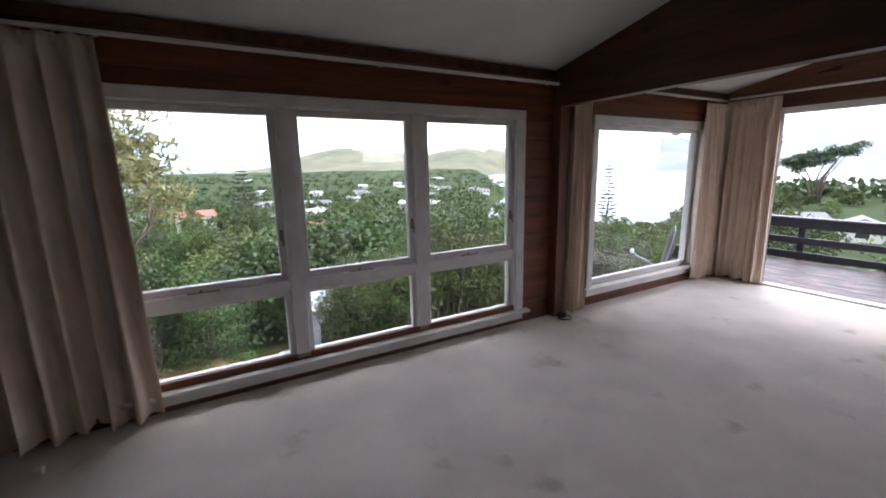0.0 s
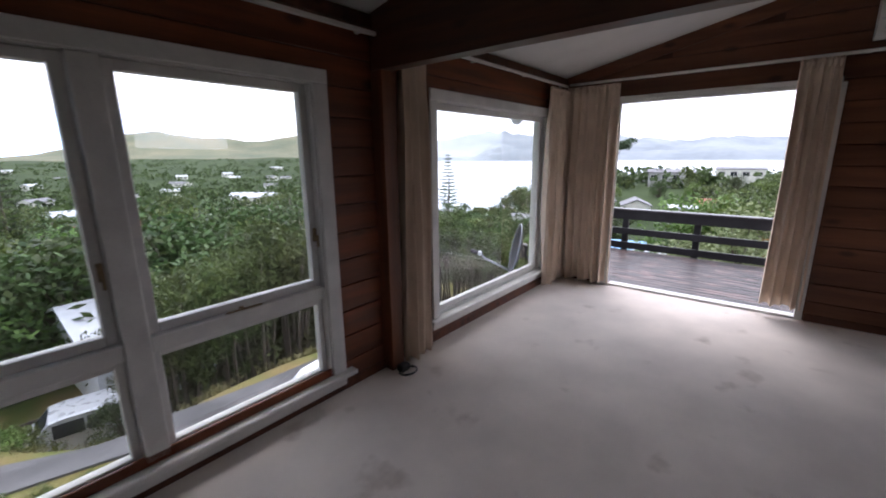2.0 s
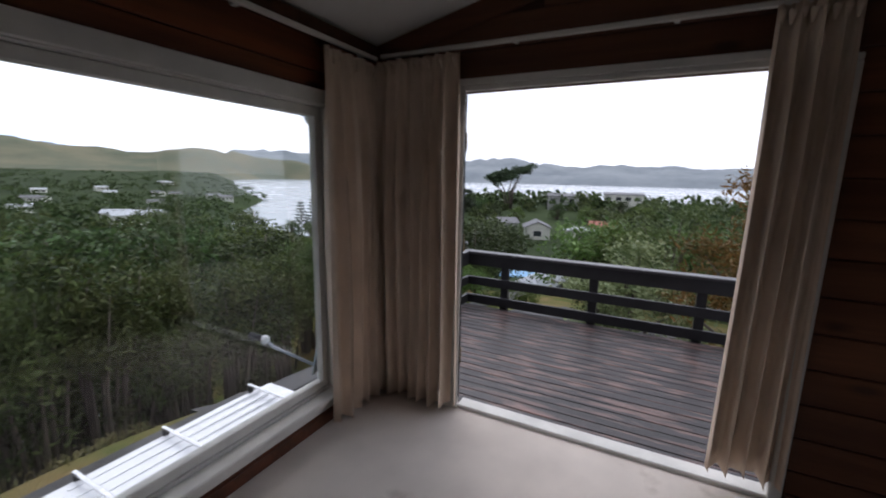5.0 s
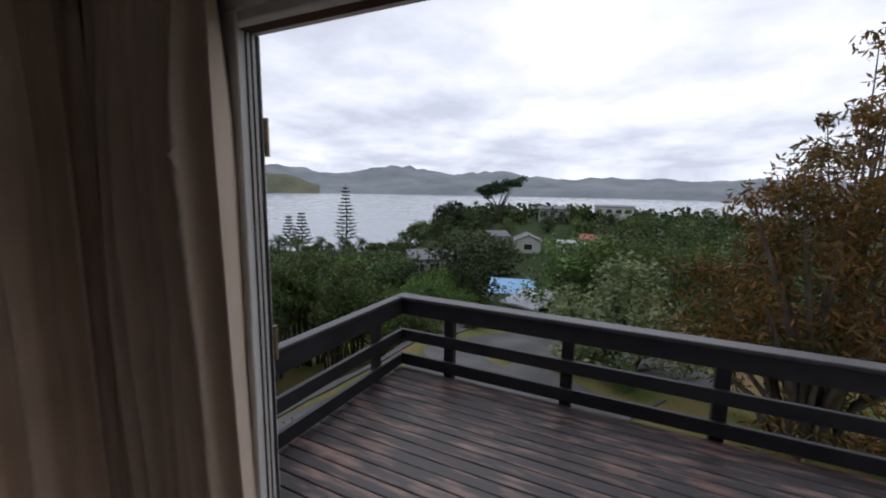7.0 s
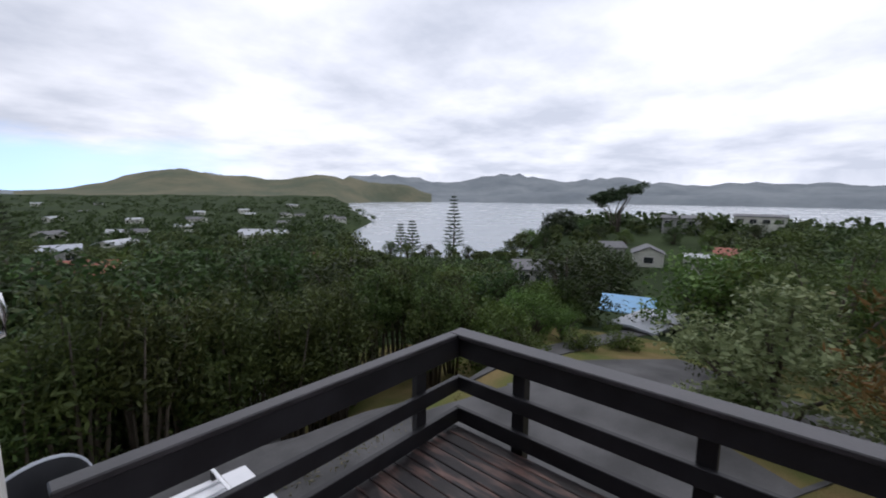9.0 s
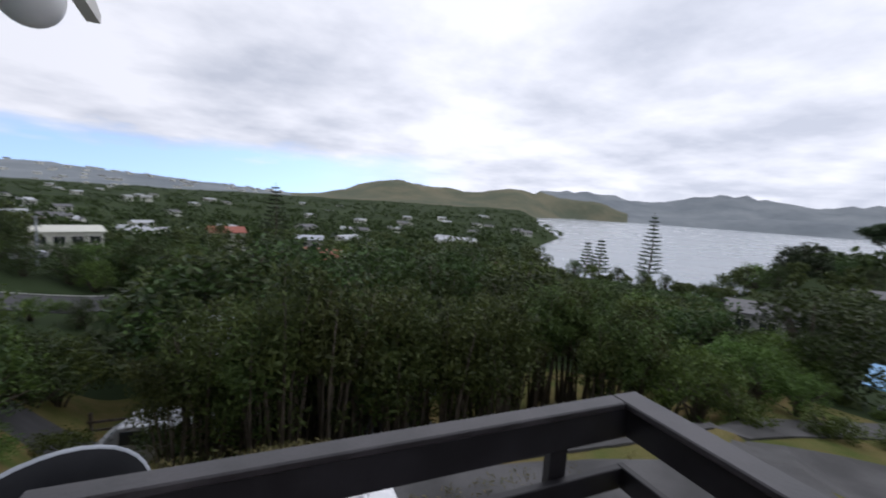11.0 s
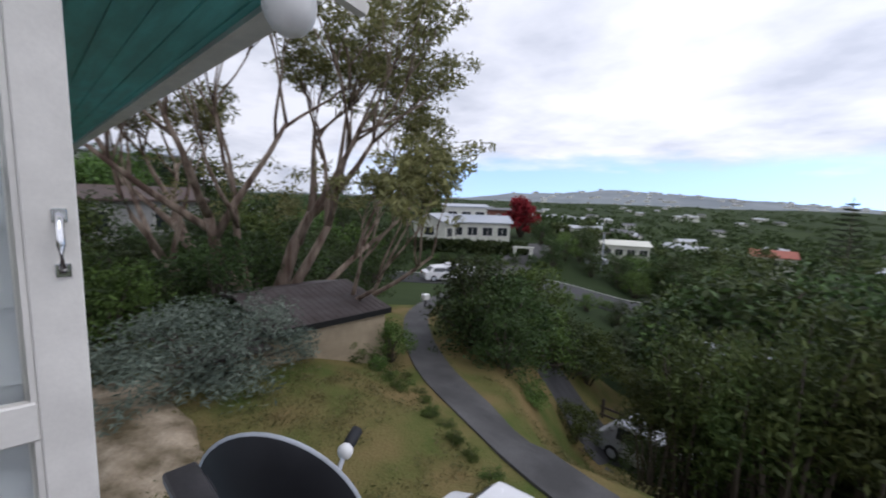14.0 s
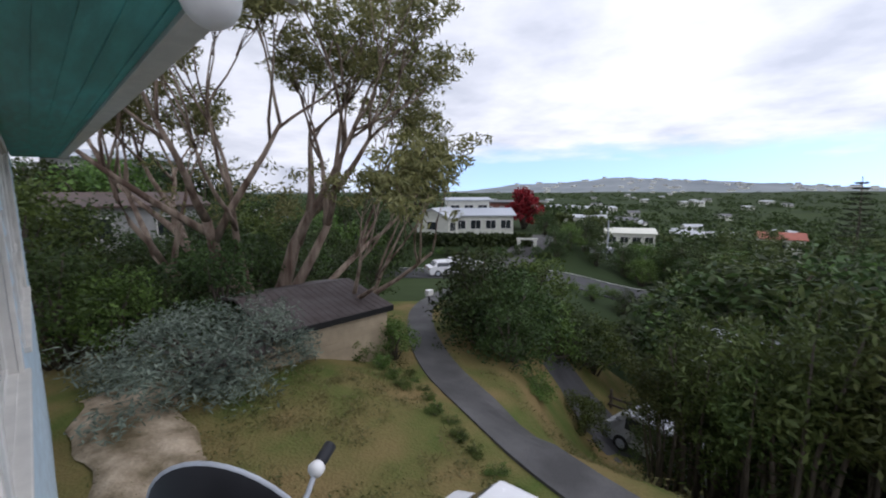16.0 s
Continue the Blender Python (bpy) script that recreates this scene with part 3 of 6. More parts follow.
# barge board end that juts past the eaves corner
bm = bmesh.new()
pts = ((0.895, 2.0), (0.905, 2.03), (0.62, 2.22), (0.2, 2.34), (0.2, 2.18), (0.60, 2.06))
fr = [bm.verts.new((0.235, y, z)) for y, z in pts]; bk = [bm.verts.new((0.275, y, z)) for y, z in pts]
bm.faces.new(fr); bm.faces.new(bk[::-1])
for i in range(6):
    bm.faces.new((fr[i], bk[i], bk[(i + 1) % 6], fr[(i + 1) % 6]))
bmesh.ops.recalc_face_normals(bm, faces=bm.faces)
tagged(part("barge_board", bm, M_WHITE), "mossy white barge board end at the eaves", "barge board", kind="structure")
tagged(part("soffit_end", bx(0.02, 0.232, -0.8, 0.72, 2.14, 2.16), M_TEAL), "teal painted soffit under the gable overhang", "soffit", kind="structure")

# ---- lining boards, each a piece ----
def boards_x(parent, y0, y1, z0, z1, holes, material, pitch=0.172, name="board"):
    for x0, x1, zz0, zz1 in [(XW, -2.98, z0, z1), (-2.86, -0.02, z0, z1)]:
        z = zz0
        while z < zz1 - 0.01:
            top = min(z + pitch - 0.007, zz1)
            mid = (z + top) / 2
            cuts = sorted((max(h[0], x0), min(h[1], x1)) for h in holes if h[2] < mid < h[3] and h[1] > x0 and h[0] < x1)
            a = x0
            for c0, c1 in cuts + [(x1, x1)]:
                if c0 - a > 0.02:
                    part(name, bx(a, c0 - 0.001, y0, y1, z, top, 0.004), material, parent)
                a = max(a, c1)
            z += pitch


boards_x(wall_north, -0.068, -0.051, 0.02, 2.33, (W1, W2), M_BOARD)
z = 0.02
while z < 3.2:
    top = z + 0.165
    for a, b in ((YB, -0.075),):
        ridge_lim = [y for y in np.linspace(YB, -0.075, 60) if ceil_z(y) > top + 0.0]
        if not ridge_lim:
            break
        lo, hi = min(ridge_lim), max(ridge_lim)
        if z < 2.03:
            segs = ((lo, DOOR[0]), (DOOR[1], hi))
        else:
            segs = ((lo, hi),)
        for s0, s1 in segs:
            if s1 - s0 > 0.03:
                part("board", bx(-0.018, -0.001, s0, s1, z, top, 0.004), M_BOARD_Y, wall_east)
    z += 0.172
# raking boards close the gaps under the ceiling
for y0, y1 in ((-3.6, -0.07), (YB, -3.6)):
    bm = bmesh.new()
    v = [bm.verts.new((x, y, ceil_z(y) + d)) for x in (-0.03, -0.019) for y, d in ((y0, -0.12), (y1, -0.12), (y1, -0.002), (y0, -0.002))]
    for f in ((0, 1, 2, 3), (4, 5, 6, 7), (0, 1, 5, 4), (1, 2, 6, 5), (2, 3, 7, 6), (3, 0, 4, 7)):
        bm.faces.new([v[i] for i in f])
    bmesh.ops.recalc_face_normals(bm, faces=bm.faces)
    part("raking_board", bm, M_BOARD_Y, wall_east)
for x0, x1 in ((XW, -2.98), (-2.86, -0.032)):
    tagged(part("trim", bx(x0, x1, -0.10, -0.07, 2.265, 2.34, 0.004), M_BEAM), "dark timber cornice under the ceiling", "trim", kind="structure")
    tagged(part("baseboard", bx(x0, x1, -0.082, -0.069, 0.0, 0.07, 0.003), M_BEAM), "dark stained skirting board", "baseboard", kind="structure")
tagged(part("baseboard", bx(-0.032, -0.019, YB, -2.46, 0.0, 0.07, 0.003), M_BEAM), "dark stained skirting board", "baseboard", kind="structure")

# beam and its post
bm = bmesh.new()
v = [bm.verts.new((x, y, z)) for x in (-2.98, -2.88) for y, z in ((-3.6, 2.03), (-0.07, 2.03), (-0.07, 2.35), (-3.6, ceil_z(-3.59)))]
for f in ((0, 1, 2, 3), (4, 5, 6, 7), (0, 1, 5, 4), (1, 2, 6, 5), (2, 3, 7, 6), (3, 0, 4, 7)):
    bm.faces.new([v[i] for i in f])
v = [bm.verts.new((x, y, z)) for x in (-2.98, -2.88) for y, z in ((YB, 2.03), (-3.6, 2.03), (-3.6, ceil_z(-3.59)), (YB, 2.36))]
for f in ((0, 1, 2, 3), (4, 5, 6, 7), (0, 1, 5, 4), (1, 2, 6, 5), (2, 3, 7, 6), (3, 0, 4, 7)):
    bm.faces.new([v[i] for i in f])
bmesh.ops.recalc_face_normals(bm, faces=bm.faces)
tagged(part("ceiling_beam", bm, M_BEAM), "deep dark-stained timber beam across the room", "beam", kind="structure")
tagged(part("post", bx(-2.98, -2.86, -0.16, -0.05, 0.0, 2.03, 0.005), M_POSTW), "dark-stained timber post at the beam end", "post", kind="structure")


# ---- windows ----
def pane(x0, x1, z0, z1, parent, y=0.0):
    g = part("pane", bx(x0, x1, y - 0.002, y + 0.002, z0, z1), M_GLASS, parent, "clear glass pane")
    g.visible_shadow = False
    return g


def frame_rect(x0, x1, z0, z1, w, y0, y1, parent, name="sash", bevel=0.004):
    bm = bmesh.new()
    box(bm, x0, x0 + w, y0, y1, z0, z1, bevel); box(bm, x1 - w, x1, y0, y1, z0, z1, bevel)
    box(bm, x0 + w, x1 - w, y0, y1, z0, z0 + w, bevel); box(bm, x0 + w, x1 - w, y0, y1, z1 - w, z1, bevel)
    return part(name, bm, M_WHITE, parent)


def window_trim(parent, W, x0, x1, ztop, zsill):
    part("window_frame", bx(x0, x1, -0.088, -0.069, W[3] - 0.02, ztop, 0.004), M_WHITE, parent)
    part("window_frame", bx(x0, W[0] + 0.02, -0.086, -0.069, zsill + 0.03, W[3] - 0.021, 0.004), M_WHITE, parent)
    part("window_frame", bx(W[1] - 0.02, x1, -0.086, -0.069, zsill + 0.03, W[3] - 0.021, 0.004), M_WHITE, parent)
    part("window_sill", bx(x0 - 0.05, x1 + 0.06, -0.13, -0.035, zsill, zsill + 0.03, 0.006), M_WHITE, parent)
    part("apron", bx(x0, x1, -0.083, -0.069, zsill - 0.07, zsill - 0.001, 0.003), M_WHITE, parent)
    # outer casing
    part("window_frame", bx(W[0] - 0.08, W[1] + 0.08, 0.07, 0.10, W[3], W[3] + 0.09, 0.004), M_WHITE, parent)
    part("window_frame", bx(W[0] - 0.08, W[0], 0.07, 0.10, W[2], W[3] - 0.001, 0.004), M_WHITE, parent)
    part("window_frame", bx(W[1], W[1] + 0.08, 0.07, 0.10, W[2], W[3] - 0.001, 0.004), M_WHITE, parent)
    part("window_sill", bx(W[0] - 0.1, W[1] + 0.1, 0.06, 0.13, W[2] - 0.05, W[2] - 0.001, 0.005), M_WHITE, parent)


win = thing("window_1", "white-painted timber window of six panes with aged frames", "window", kind="structure")
window_trim(win, W1, -6.50, -3.325, 1.985, 0.105)
part("reveal", bx(W1[0], W1[1], -0.068, 0.069, 1.905, 1.93), M_WHITE, win)
part("reveal", bx(W1[0], W1[1], -0.034, 0.069, 0.12, 0.145), M_WHITE, win)
part("reveal", bx(W1[0], W1[0] + 0.03, -0.068, 0.069, 0.146, 1.904), M_WHITE, win)
part("reveal", bx(W1[1] - 0.03, W1[1], -0.068, 0.069, 0.146, 1.904), M_WHITE, win)
for c in (-5.385, -4.39):
    part("mullion", bx(c - 0.05, c + 0.05, -0.068, 0.069, 0.146, 1.904, 0.004), M_WHITE, win)
for x0, x1 in ((-6.389, -5.436), (-5.334, -4.441), (-4.339, -3.431)):
    part("transom", bx(x0, x1, -0.06, 0.06, 0.66, 0.735, 0.004), M_WHITE, win)
    s = frame_rect(x0 + 0.002, x1 - 0.002, 0.738, 1.902, 0.045, -0.028, 0.024, win)
    pane(x0 + 0.045, x1 - 0.045, 0.782, 1.858, s)
    s = frame_rect(x0 + 0.002, x1 - 0.002, 0.148, 0.658, 0.035, -0.028, 0.024, win)
    pane(x0 + 0.035, x1 - 0.035, 0.182, 0.624, s)
    # stay and catch of the opening sash
    bm = bx(x0 + 0.33, x0 + 0.52, -0.058, -0.046, 0.737, 0.745, 0.002); box(bm, x0 + 0.40, x0 + 0.42, -0.058, -0.040, 0.745, 0.757, 0.002)
    part("stay", bm, M_RUST, win, "tarnished brass window stay")
for x in (-5.46, -4.46, -3.452):
    bm = bx(x - 0.012, x + 0.012, -0.04, -0.028, 1.02, 1.10, 0.003); box(bm, x - 0.006, x + 0.006, -0.06, -0.04, 1.03, 1.05, 0.002); box(bm, x - 0.007, x + 0.007, -0.066, -0.058, 0.99, 1.06, 0.002)
    part("catch", bm, M_RUST, win, "dark metal window catch")

win2 = thing("window_2", "large white-painted fixed picture window", "window", kind="structure")
window_trim(win2, W2, -2.44, -0.43, 1.99, 0.165)
part("reveal", bx(W2[0], W2[1], -0.068, 0.069, 1.905, 1.93), M_WHITE, win2)
part("reveal", bx(W2[0], W2[1], -0.034, 0.069, 0.19, 0.21), M_WHITE, win2)
part("reveal", bx(W2[0], W2[0] + 0.03, -0.068, 0.069, 0.211, 1.904), M_WHITE, win2)
part("reveal", bx(W2[1] - 0.03, W2[1], -0.068, 0.069, 0.211, 1.904), M_WHITE, win2)
s = frame_rect(W2[0] + 0.032, W2[1] - 0.032, 0.213, 1.902, 0.05, -0.028, 0.024, win2)
pane(W2[0] + 0.08, W2[1] - 0.08, 0.262, 1.853, s)

# ---- doorway to the deck ----
door = thing("door_1", "white-painted timber double doorway standing open to the deck", "doorway", kind="structure")
part("door_frame", bx(-0.03, 0.066, -0.682, -0.627, 0.0, 2.03, 0.004), M_WHITE, door)
# black strips draw the shade of the gaps between jamb and folded leaf
for x0, x1 in ((0.012, 0.017), (0.030, 0.034), (0.048, 0.058)):
    part("dark_gap_strip", bx(x0, x1, -0.6865, -0.6815, 0.03, 2.028, 0.001), M_BLACK, door, "black strip standing in for the shaded gap at the jamb")
part("door_frame", bx(-0.03, 0.066, -2.45, -2.395, 0.0, 2.03, 0.004), M_WHITE, door)
part("door_frame", bx(-0.03, 0.066, -2.45, -0.66, 2.031, 2.06, 0.004), M_WHITE, door)
part("architrave", bx(-0.036, -0.0195, -2.42, -0.63, 2.061, 2.10, 0.003), M_WHITE, door)
for y0, y1 in ((-0.715, -0.60),):
    part("architrave", bx(-0.040, -0.0305, y0, y1, 0.0, 2.06, 0.003), M_WHITE, door)
part("threshold", bx(-0.025, 0.08, -2.40, -0.71, -0.12, 0.025, 0.006), M_WHITE, door, "worn white door sill")
for z0 in (0.28, 1.06, 1.70):
    bm = bx(0.067, 0.072, -0.682, -0.635, z0, z0 + 0.10, 0.002)
    lathe(bm, ((0.007, z0 - 0.006), (0.007, z0 + 0.106)), 8, Matrix.Translation((0.074, -0.680, 0)))
    part("hinge", bm, M_RUST, door, "painted-over metal butt hinge")


def door_leaf(m, handle):
    """A glazed leaf, hinge at x = 0, leaf along +x."""
    d = thing("french_door", "white-painted glazed timber french door folded back against the wall", "door", "french doors", m)
    w, h0, h1, t = 0.745, 0.04, 1.99, 0.04
    bm = bx(0, 0.10, 0, t, h0, h1, 0.004); part("stile", bm, M_WHITE, d)
    part("stile", bx(w - 0.10, w, 0, t, h0, h1, 0.004), M_WHITE, d)
    for z0, z1 in ((h0, h0 + 0.18), (0.76, 0.86), (h1 - 0.1, h1)):
        part("rail", bx(0.101, w - 0.101, 0.001, t - 0.001, z0, z1, 0.004), M_WHITE, d)
    for z0, z1 in ((h0 + 0.18, 0.76), (0.86, h1 - 0.1)):
        g = part("pane", bx(0.10, w - 0.10, t / 2 - 0.002, t / 2 + 0.002, z0, z1), M_GLASS, d, "clear glass pane")
        g.visible_shadow = False
        bm = bx(0.101, 0.113, 0.008, t - 0.008, z0, z1); box(bm, w - 0.113, w - 0.101, 0.008, t - 0.008, z0, z1)
        part("bead", bm, M_WHITE, d)
    if handle:
        bm = bmesh.new()
        tube(bm, [(w - 0.035, -0.004, 1.18), (w - 0.035, -0.035, 1.195), (w - 0.035, -0.042, 1.25), (w - 0.035, -0.035, 1.305), (w - 0.035, -0.004, 1.32)], [0.007, 0.008, 0.009, 0.008, 0.007], 8)
        hd = part("handle", bm, M_CHROME, d, "chrome pull handle", True)
        for z0 in (1.165, 1.30):
            part("mount", bx(w - 0.05, w - 0.02, -0.006, 0.0, z0, z0 + 0.035, 0.002), M_CHROME, hd)
    return d


# folded back over the end wall, its free edge just past the house corner
door_leaf(Matrix(((0.06, -1, 0, 0.118), (1, 0.06, 0, -0.62), (0, 0, 1, 0), (0, 0, 0, 1))), True)
door_leaf(Matrix(((0.04, 1, 0, 0.075), (-1, 0.04, 0, -2.405), (0, 0, 1, 0), (0, 0, 0, 1))), False)

# ---- curtains ----
def curtain(p0, p1, zt, zb, folds, amp, label, seed, flare=0.0, kick=(0, 0)):
    rng = random.Random(seed)
    c = thing("curtain", label, "curtain", "cream curtains")
    p0, p1 = Vector((*p0, 0)), Vector((*p1, 0))
    d = (p1 - p0); L = d.length; d.normalize(); nrm = Vector((d.y, -d.x, 0))
    nu, nv = folds * 10, 16
    ph = [rng.uniform(0.75, 1.25) for _ in range(folds + 2)]
    bm = bmesh.new()
    grid = []
    for side in (0, 1):
        g = []
        for j in range(nv + 1):
            v = j / nv
            z = zt + (zb - zt) * v
            row = []
            for i in range(nu + 1):
                u = i / nu
                f = u * folds
                k = ph[int(f)] * (1 - f % 1) + ph[int(f) + 1] * (f % 1)
                a = amp * k * (0.45 + 0.55 * smooth(0.0, 0.25, v)) * (1.0 + 0.12 * math.sin(7 * v + 3 * u + seed))
                w = math.sin(f * 2 * math.pi + 0.5 * math.sin(v * 3 + f)) * a + 0.3 * a * math.sin(f * 4.7 * math.pi + seed) + 0.45 * a * math.sin(f * 1.7 + v * 2.3 + seed)
                s = u * L + (u - 0.5) * flare * v + 0.25 * a * math.cos(f * 2 * math.pi)
                q = p0 + d * s + nrm * (w + side * 0.004) + Vector((kick[0], kick[1], 0)) * v * v
                row.append(bm.verts.new((q.x, q.y, z + (0.012 * math.sin(f * 3.1) if j == nv else 0))))
            g.append(row)
        grid.append(g)
    for side in (0, 1):
        g = grid[side]
        for j in range(nv):
            for i in range(nu):
                q = (g[j][i], g[j + 1][i], g[j + 1][i + 1], g[j][i + 1])
                bm.faces.new(q if side else q[::-1])
    for j in (0, nv):
        for i in range(nu):
            bm.faces.new((grid[0][j][i], grid[0][j][i + 1], grid[1][j][i + 1], grid[1][j][i]))
    for i in (0, nu):
        for j in range(nv):
            bm.faces.new((grid[0][j][i], grid[0][j + 1][i], grid[1][j + 1][i], grid[1][j][i]))
    bmesh.ops.recalc_face_normals(bm, faces=bm.faces)
    part("drape", bm, M_CURTAIN, c, smooth=True)
    # gathered heading tape
    for i in range(folds * 2):
        bm = bmesh.new()
        q = p0 + d * ((i + 0.5) / (folds * 2) * L) + nrm * 0.006
        tube(bm, [(q.x, q.y, zt - 0.005), (q.x + nrm.x * amp * 0.35, q.y + nrm.y * amp * 0.35, zt - 0.03), (q.x, q.y, zt - 0.08)], [0.008, 0.016, 0.005], 6)
        part("pleat", bm, M_CURTAIN, c, smooth=True)
    return c


curtain((-7.15, -0.15), (-6.30, -0.15), 2.20, 0.03, 7, 0.06, "long cream curtain drawn back beside the six-pane window", 1, 0.06)
curtain((-2.83, -0.155), (-2.56, -0.155), 2.19, 0.02, 4, 0.038, "narrow cream curtain beside the timber post", 2, 0.06)
curtain((-0.60, -0.15), (-0.13, -0.15), 2.20, 0.03, 5, 0.045, "cream curtain gathered in the room corner", 3)
curtain((-0.10, -0.12), (-0.10, -0.70), 2.23, 0.03, 7, 0.045, "cream curtain gathered in the corner beside the doorway", 4)
curtain((-0.10, -2.13), (-0.10, -2.40), 2.25, 0.10, 4, 0.036, "cream curtain drawn back beside the deck doorway", 5, 0.03, (0.07, 0))


def curtain_rail(x0, x1, y0, y1, z):
    r = thing("curtain_rail", "slim white curtain track fixed under the ceiling", "curtain rail", "curtain rails")
    if x0 != x1:
        part("track", bx(x0, x1, y0 - 0.012, y0 + 0.012, z - 0.012, z + 0.012, 0.003), M_WHITE, r)
        for x in np.linspace(x0 + 0.1, x1 - 0.1, 4):
            part("bracket", bx(x - 0.012, x + 0.012, y0 + 0.012, -0.068, z - 0.008, z + 0.014, 0.002), M_WHITE, r)
    else:
        part("track", bx(x0 - 0.012, x0 + 0.012, y0, y1, z - 0.012, z + 0.012, 0.003), M_WHITE, r)
        for y in np.linspace(y0 + 0.1, y1 - 0.1, 4):
            part("bracket", bx(x0 + 0.012, -0.018, y - 0.012, y + 0.012, z - 0.008, z + 0.014, 0.002), M_WHITE, r)


curtain_rail(-8.0, -2.99, -0.13, -0.13, 2.225)
curtain_rail(-2.85, -0.11, -0.13, -0.13, 2.245)
curtain_rail(-0.075, -0.075, -2.64, -0.14, 2.265)

# indoor unit of the heat pump high on the end wall
hp = thing("heat_pump", "white plastic heat pump unit high on the end wall", "heat pump")
bm = bmesh.new()
prof = ((-0.032, 2.62), (-0.17, 2.62), (-0.205, 2.59), (-0.215, 2.44), (-0.19, 2.37), (-0.12, 2.34), (-0.032, 2.34))
e0 = [bm.verts.new((x, -2.54, z)) for x, z in prof]; e1 = [bm.verts.new((x, -3.36, z)) for x, z in prof]
bm.faces.new(e0); bm.faces.new(e1[::-1])
for i in range(len(prof)):
    bm.faces.new((e0[i], e1[i], e1[(i + 1) % len(prof)], e0[(i + 1) % len(prof)]))
bmesh.ops.recalc_face_normals(bm, faces=bm.faces)
part("casing", bm, M_WHITE, hp)
fl = bx(-0.208, -0.200, -3.32, -2.58, 2.385, 2.40, 0.002)
part("louvre", fl, M_LGREY, hp, "grey air louvre")
part("panel_seam", bx(-0.217, -0.212, -3.35, -2.55, 2.455, 2.460), M_LGREY, hp)

# small dark socket box and cable on the carpet by the post
sk = thing("telephone_socket", "small black telephone junction box with coiled lead on the carpet", "socket")
part("body", bx(-2.96, -2.88, -0.235, -0.175, 0.0, 0.05, 0.006), M_BLACK, sk)
bm = bmesh.new()
tube(bm, [(-2.92 + 0.07 * math.cos(a), -0.25 + 0.055 * math.sin(a), 0.008 + 0.004 * a / 6) for a in np.linspace(0, 11, 34)], [0.006] * 34, 6)
part("lead", bm, M_BLACK, sk, "coiled black lead", True)
p = thing("wall_plug", "small white plug lying by the skirting", "plug")
part("body", bx(-6.80, -6.76, -0.42, -0.37, 0.0, 0.04, 0.006), M_WHITE, p)

# ---- deck ----
DZ = -0.075
deck = tagged(part("deck", bx(0.081, 2.398, -5.2, 0.300, DZ - 0.22, DZ - 0.045), M_RAIL), "weathered timber deck with peeling dark stain", "deck", kind="structure")
for x in (0.5, 2.3):
    for y in (-4.8, -2.4, 0.15):
        part("deck_pile", bx(x - 0.06, x + 0.06, y - 0.06, y + 0.06, -4.1, DZ - 0.22), M_RAIL, deck)
rng = random.Random(8)
x = 0.084
while x < 2.30:
    part("deck_board", bx(x, x + 0.092, -5.2 + rng.uniform(-0.01, 0.01), 0.300, DZ - 0.045 + rng.uniform(-0.002, 0.002), DZ + rng.uniform(-0.002, 0.001), 0.004), M_DECK, deck)
    x += 0.0985

rail = thing("deck_railing", "black-stained timber deck railing with flat worn top", "railing")
part("cap", bx(2.322, 2.465, -5.2, 0.335, 0.58, 0.612, 0.006), M_CAP, rail, "worn flat rail cap")
part("cap", bx(0.25, 2.321, 0.250, 0.335, 0.58, 0.612, 0.006), M_CAP, rail, "worn flat rail cap")
for z0, z1 in ((0.435, 0.579), (0.18, 0.285), (-0.06, 0.05)):
    part("rail", bx(2.36, 2.398, -5.2, 0.300, z0, z1, 0.004), M_RAIL, rail)
    part("rail", bx(0.27, 2.359, 0.262, 0.300, z0, z1, 0.004), M_RAIL, rail)
for y in (-4.36, -3.32, -2.28, -1.245, -0.20):
    part("post", bx(2.40, 2.475, y - 0.045, y + 0.045, DZ - 0.2, 0.578, 0.004), M_RAIL, rail)
for x in (0.33, 2.02):
    part("post", bx(x - 0.045, x + 0.045, 0.302, 0.352, DZ - 0.2, 0.578, 0.004), M_RAIL, rail)

# ---- outside cladding, each weatherboard a piece ----
def weather_x(x0, x1, z, pitch, holes, parent):
    cuts = sorted((h[0] - 0.08, h[1] + 0.08) for h in holes if h[2] - 0.06 < z + pitch / 2 < h[3] + 0.09)
    a = x0
    for c0, c1 in cuts + [(x1, x1)]:
        if c0 - a > 0.02:
            bm = bmesh.new()
            v = [bm.verts.new(q) for q in ((a, 0.056, z), (c0, 0.056, z), (c0, 0.082, z - 0.015), (a, 0.082, z - 0.015), (a, 0.056, z + pitch), (c0, 0.056, z + pitch), (c0, 0.064, z + pitch), (a, 0.064, z + pitch))]
            for f in ((0, 1, 2, 3), (4, 5, 6, 7), (0, 1, 5, 4), (1, 2, 6, 5), (2, 3, 7, 6), (3, 0, 4, 7)):
                bm.faces.new([v[i] for i in f])
            bmesh.ops.recalc_face_normals(bm, faces=bm.faces)
            part("weatherboard", bm, M_WBLUE, parent)
        a = max(a, c1)


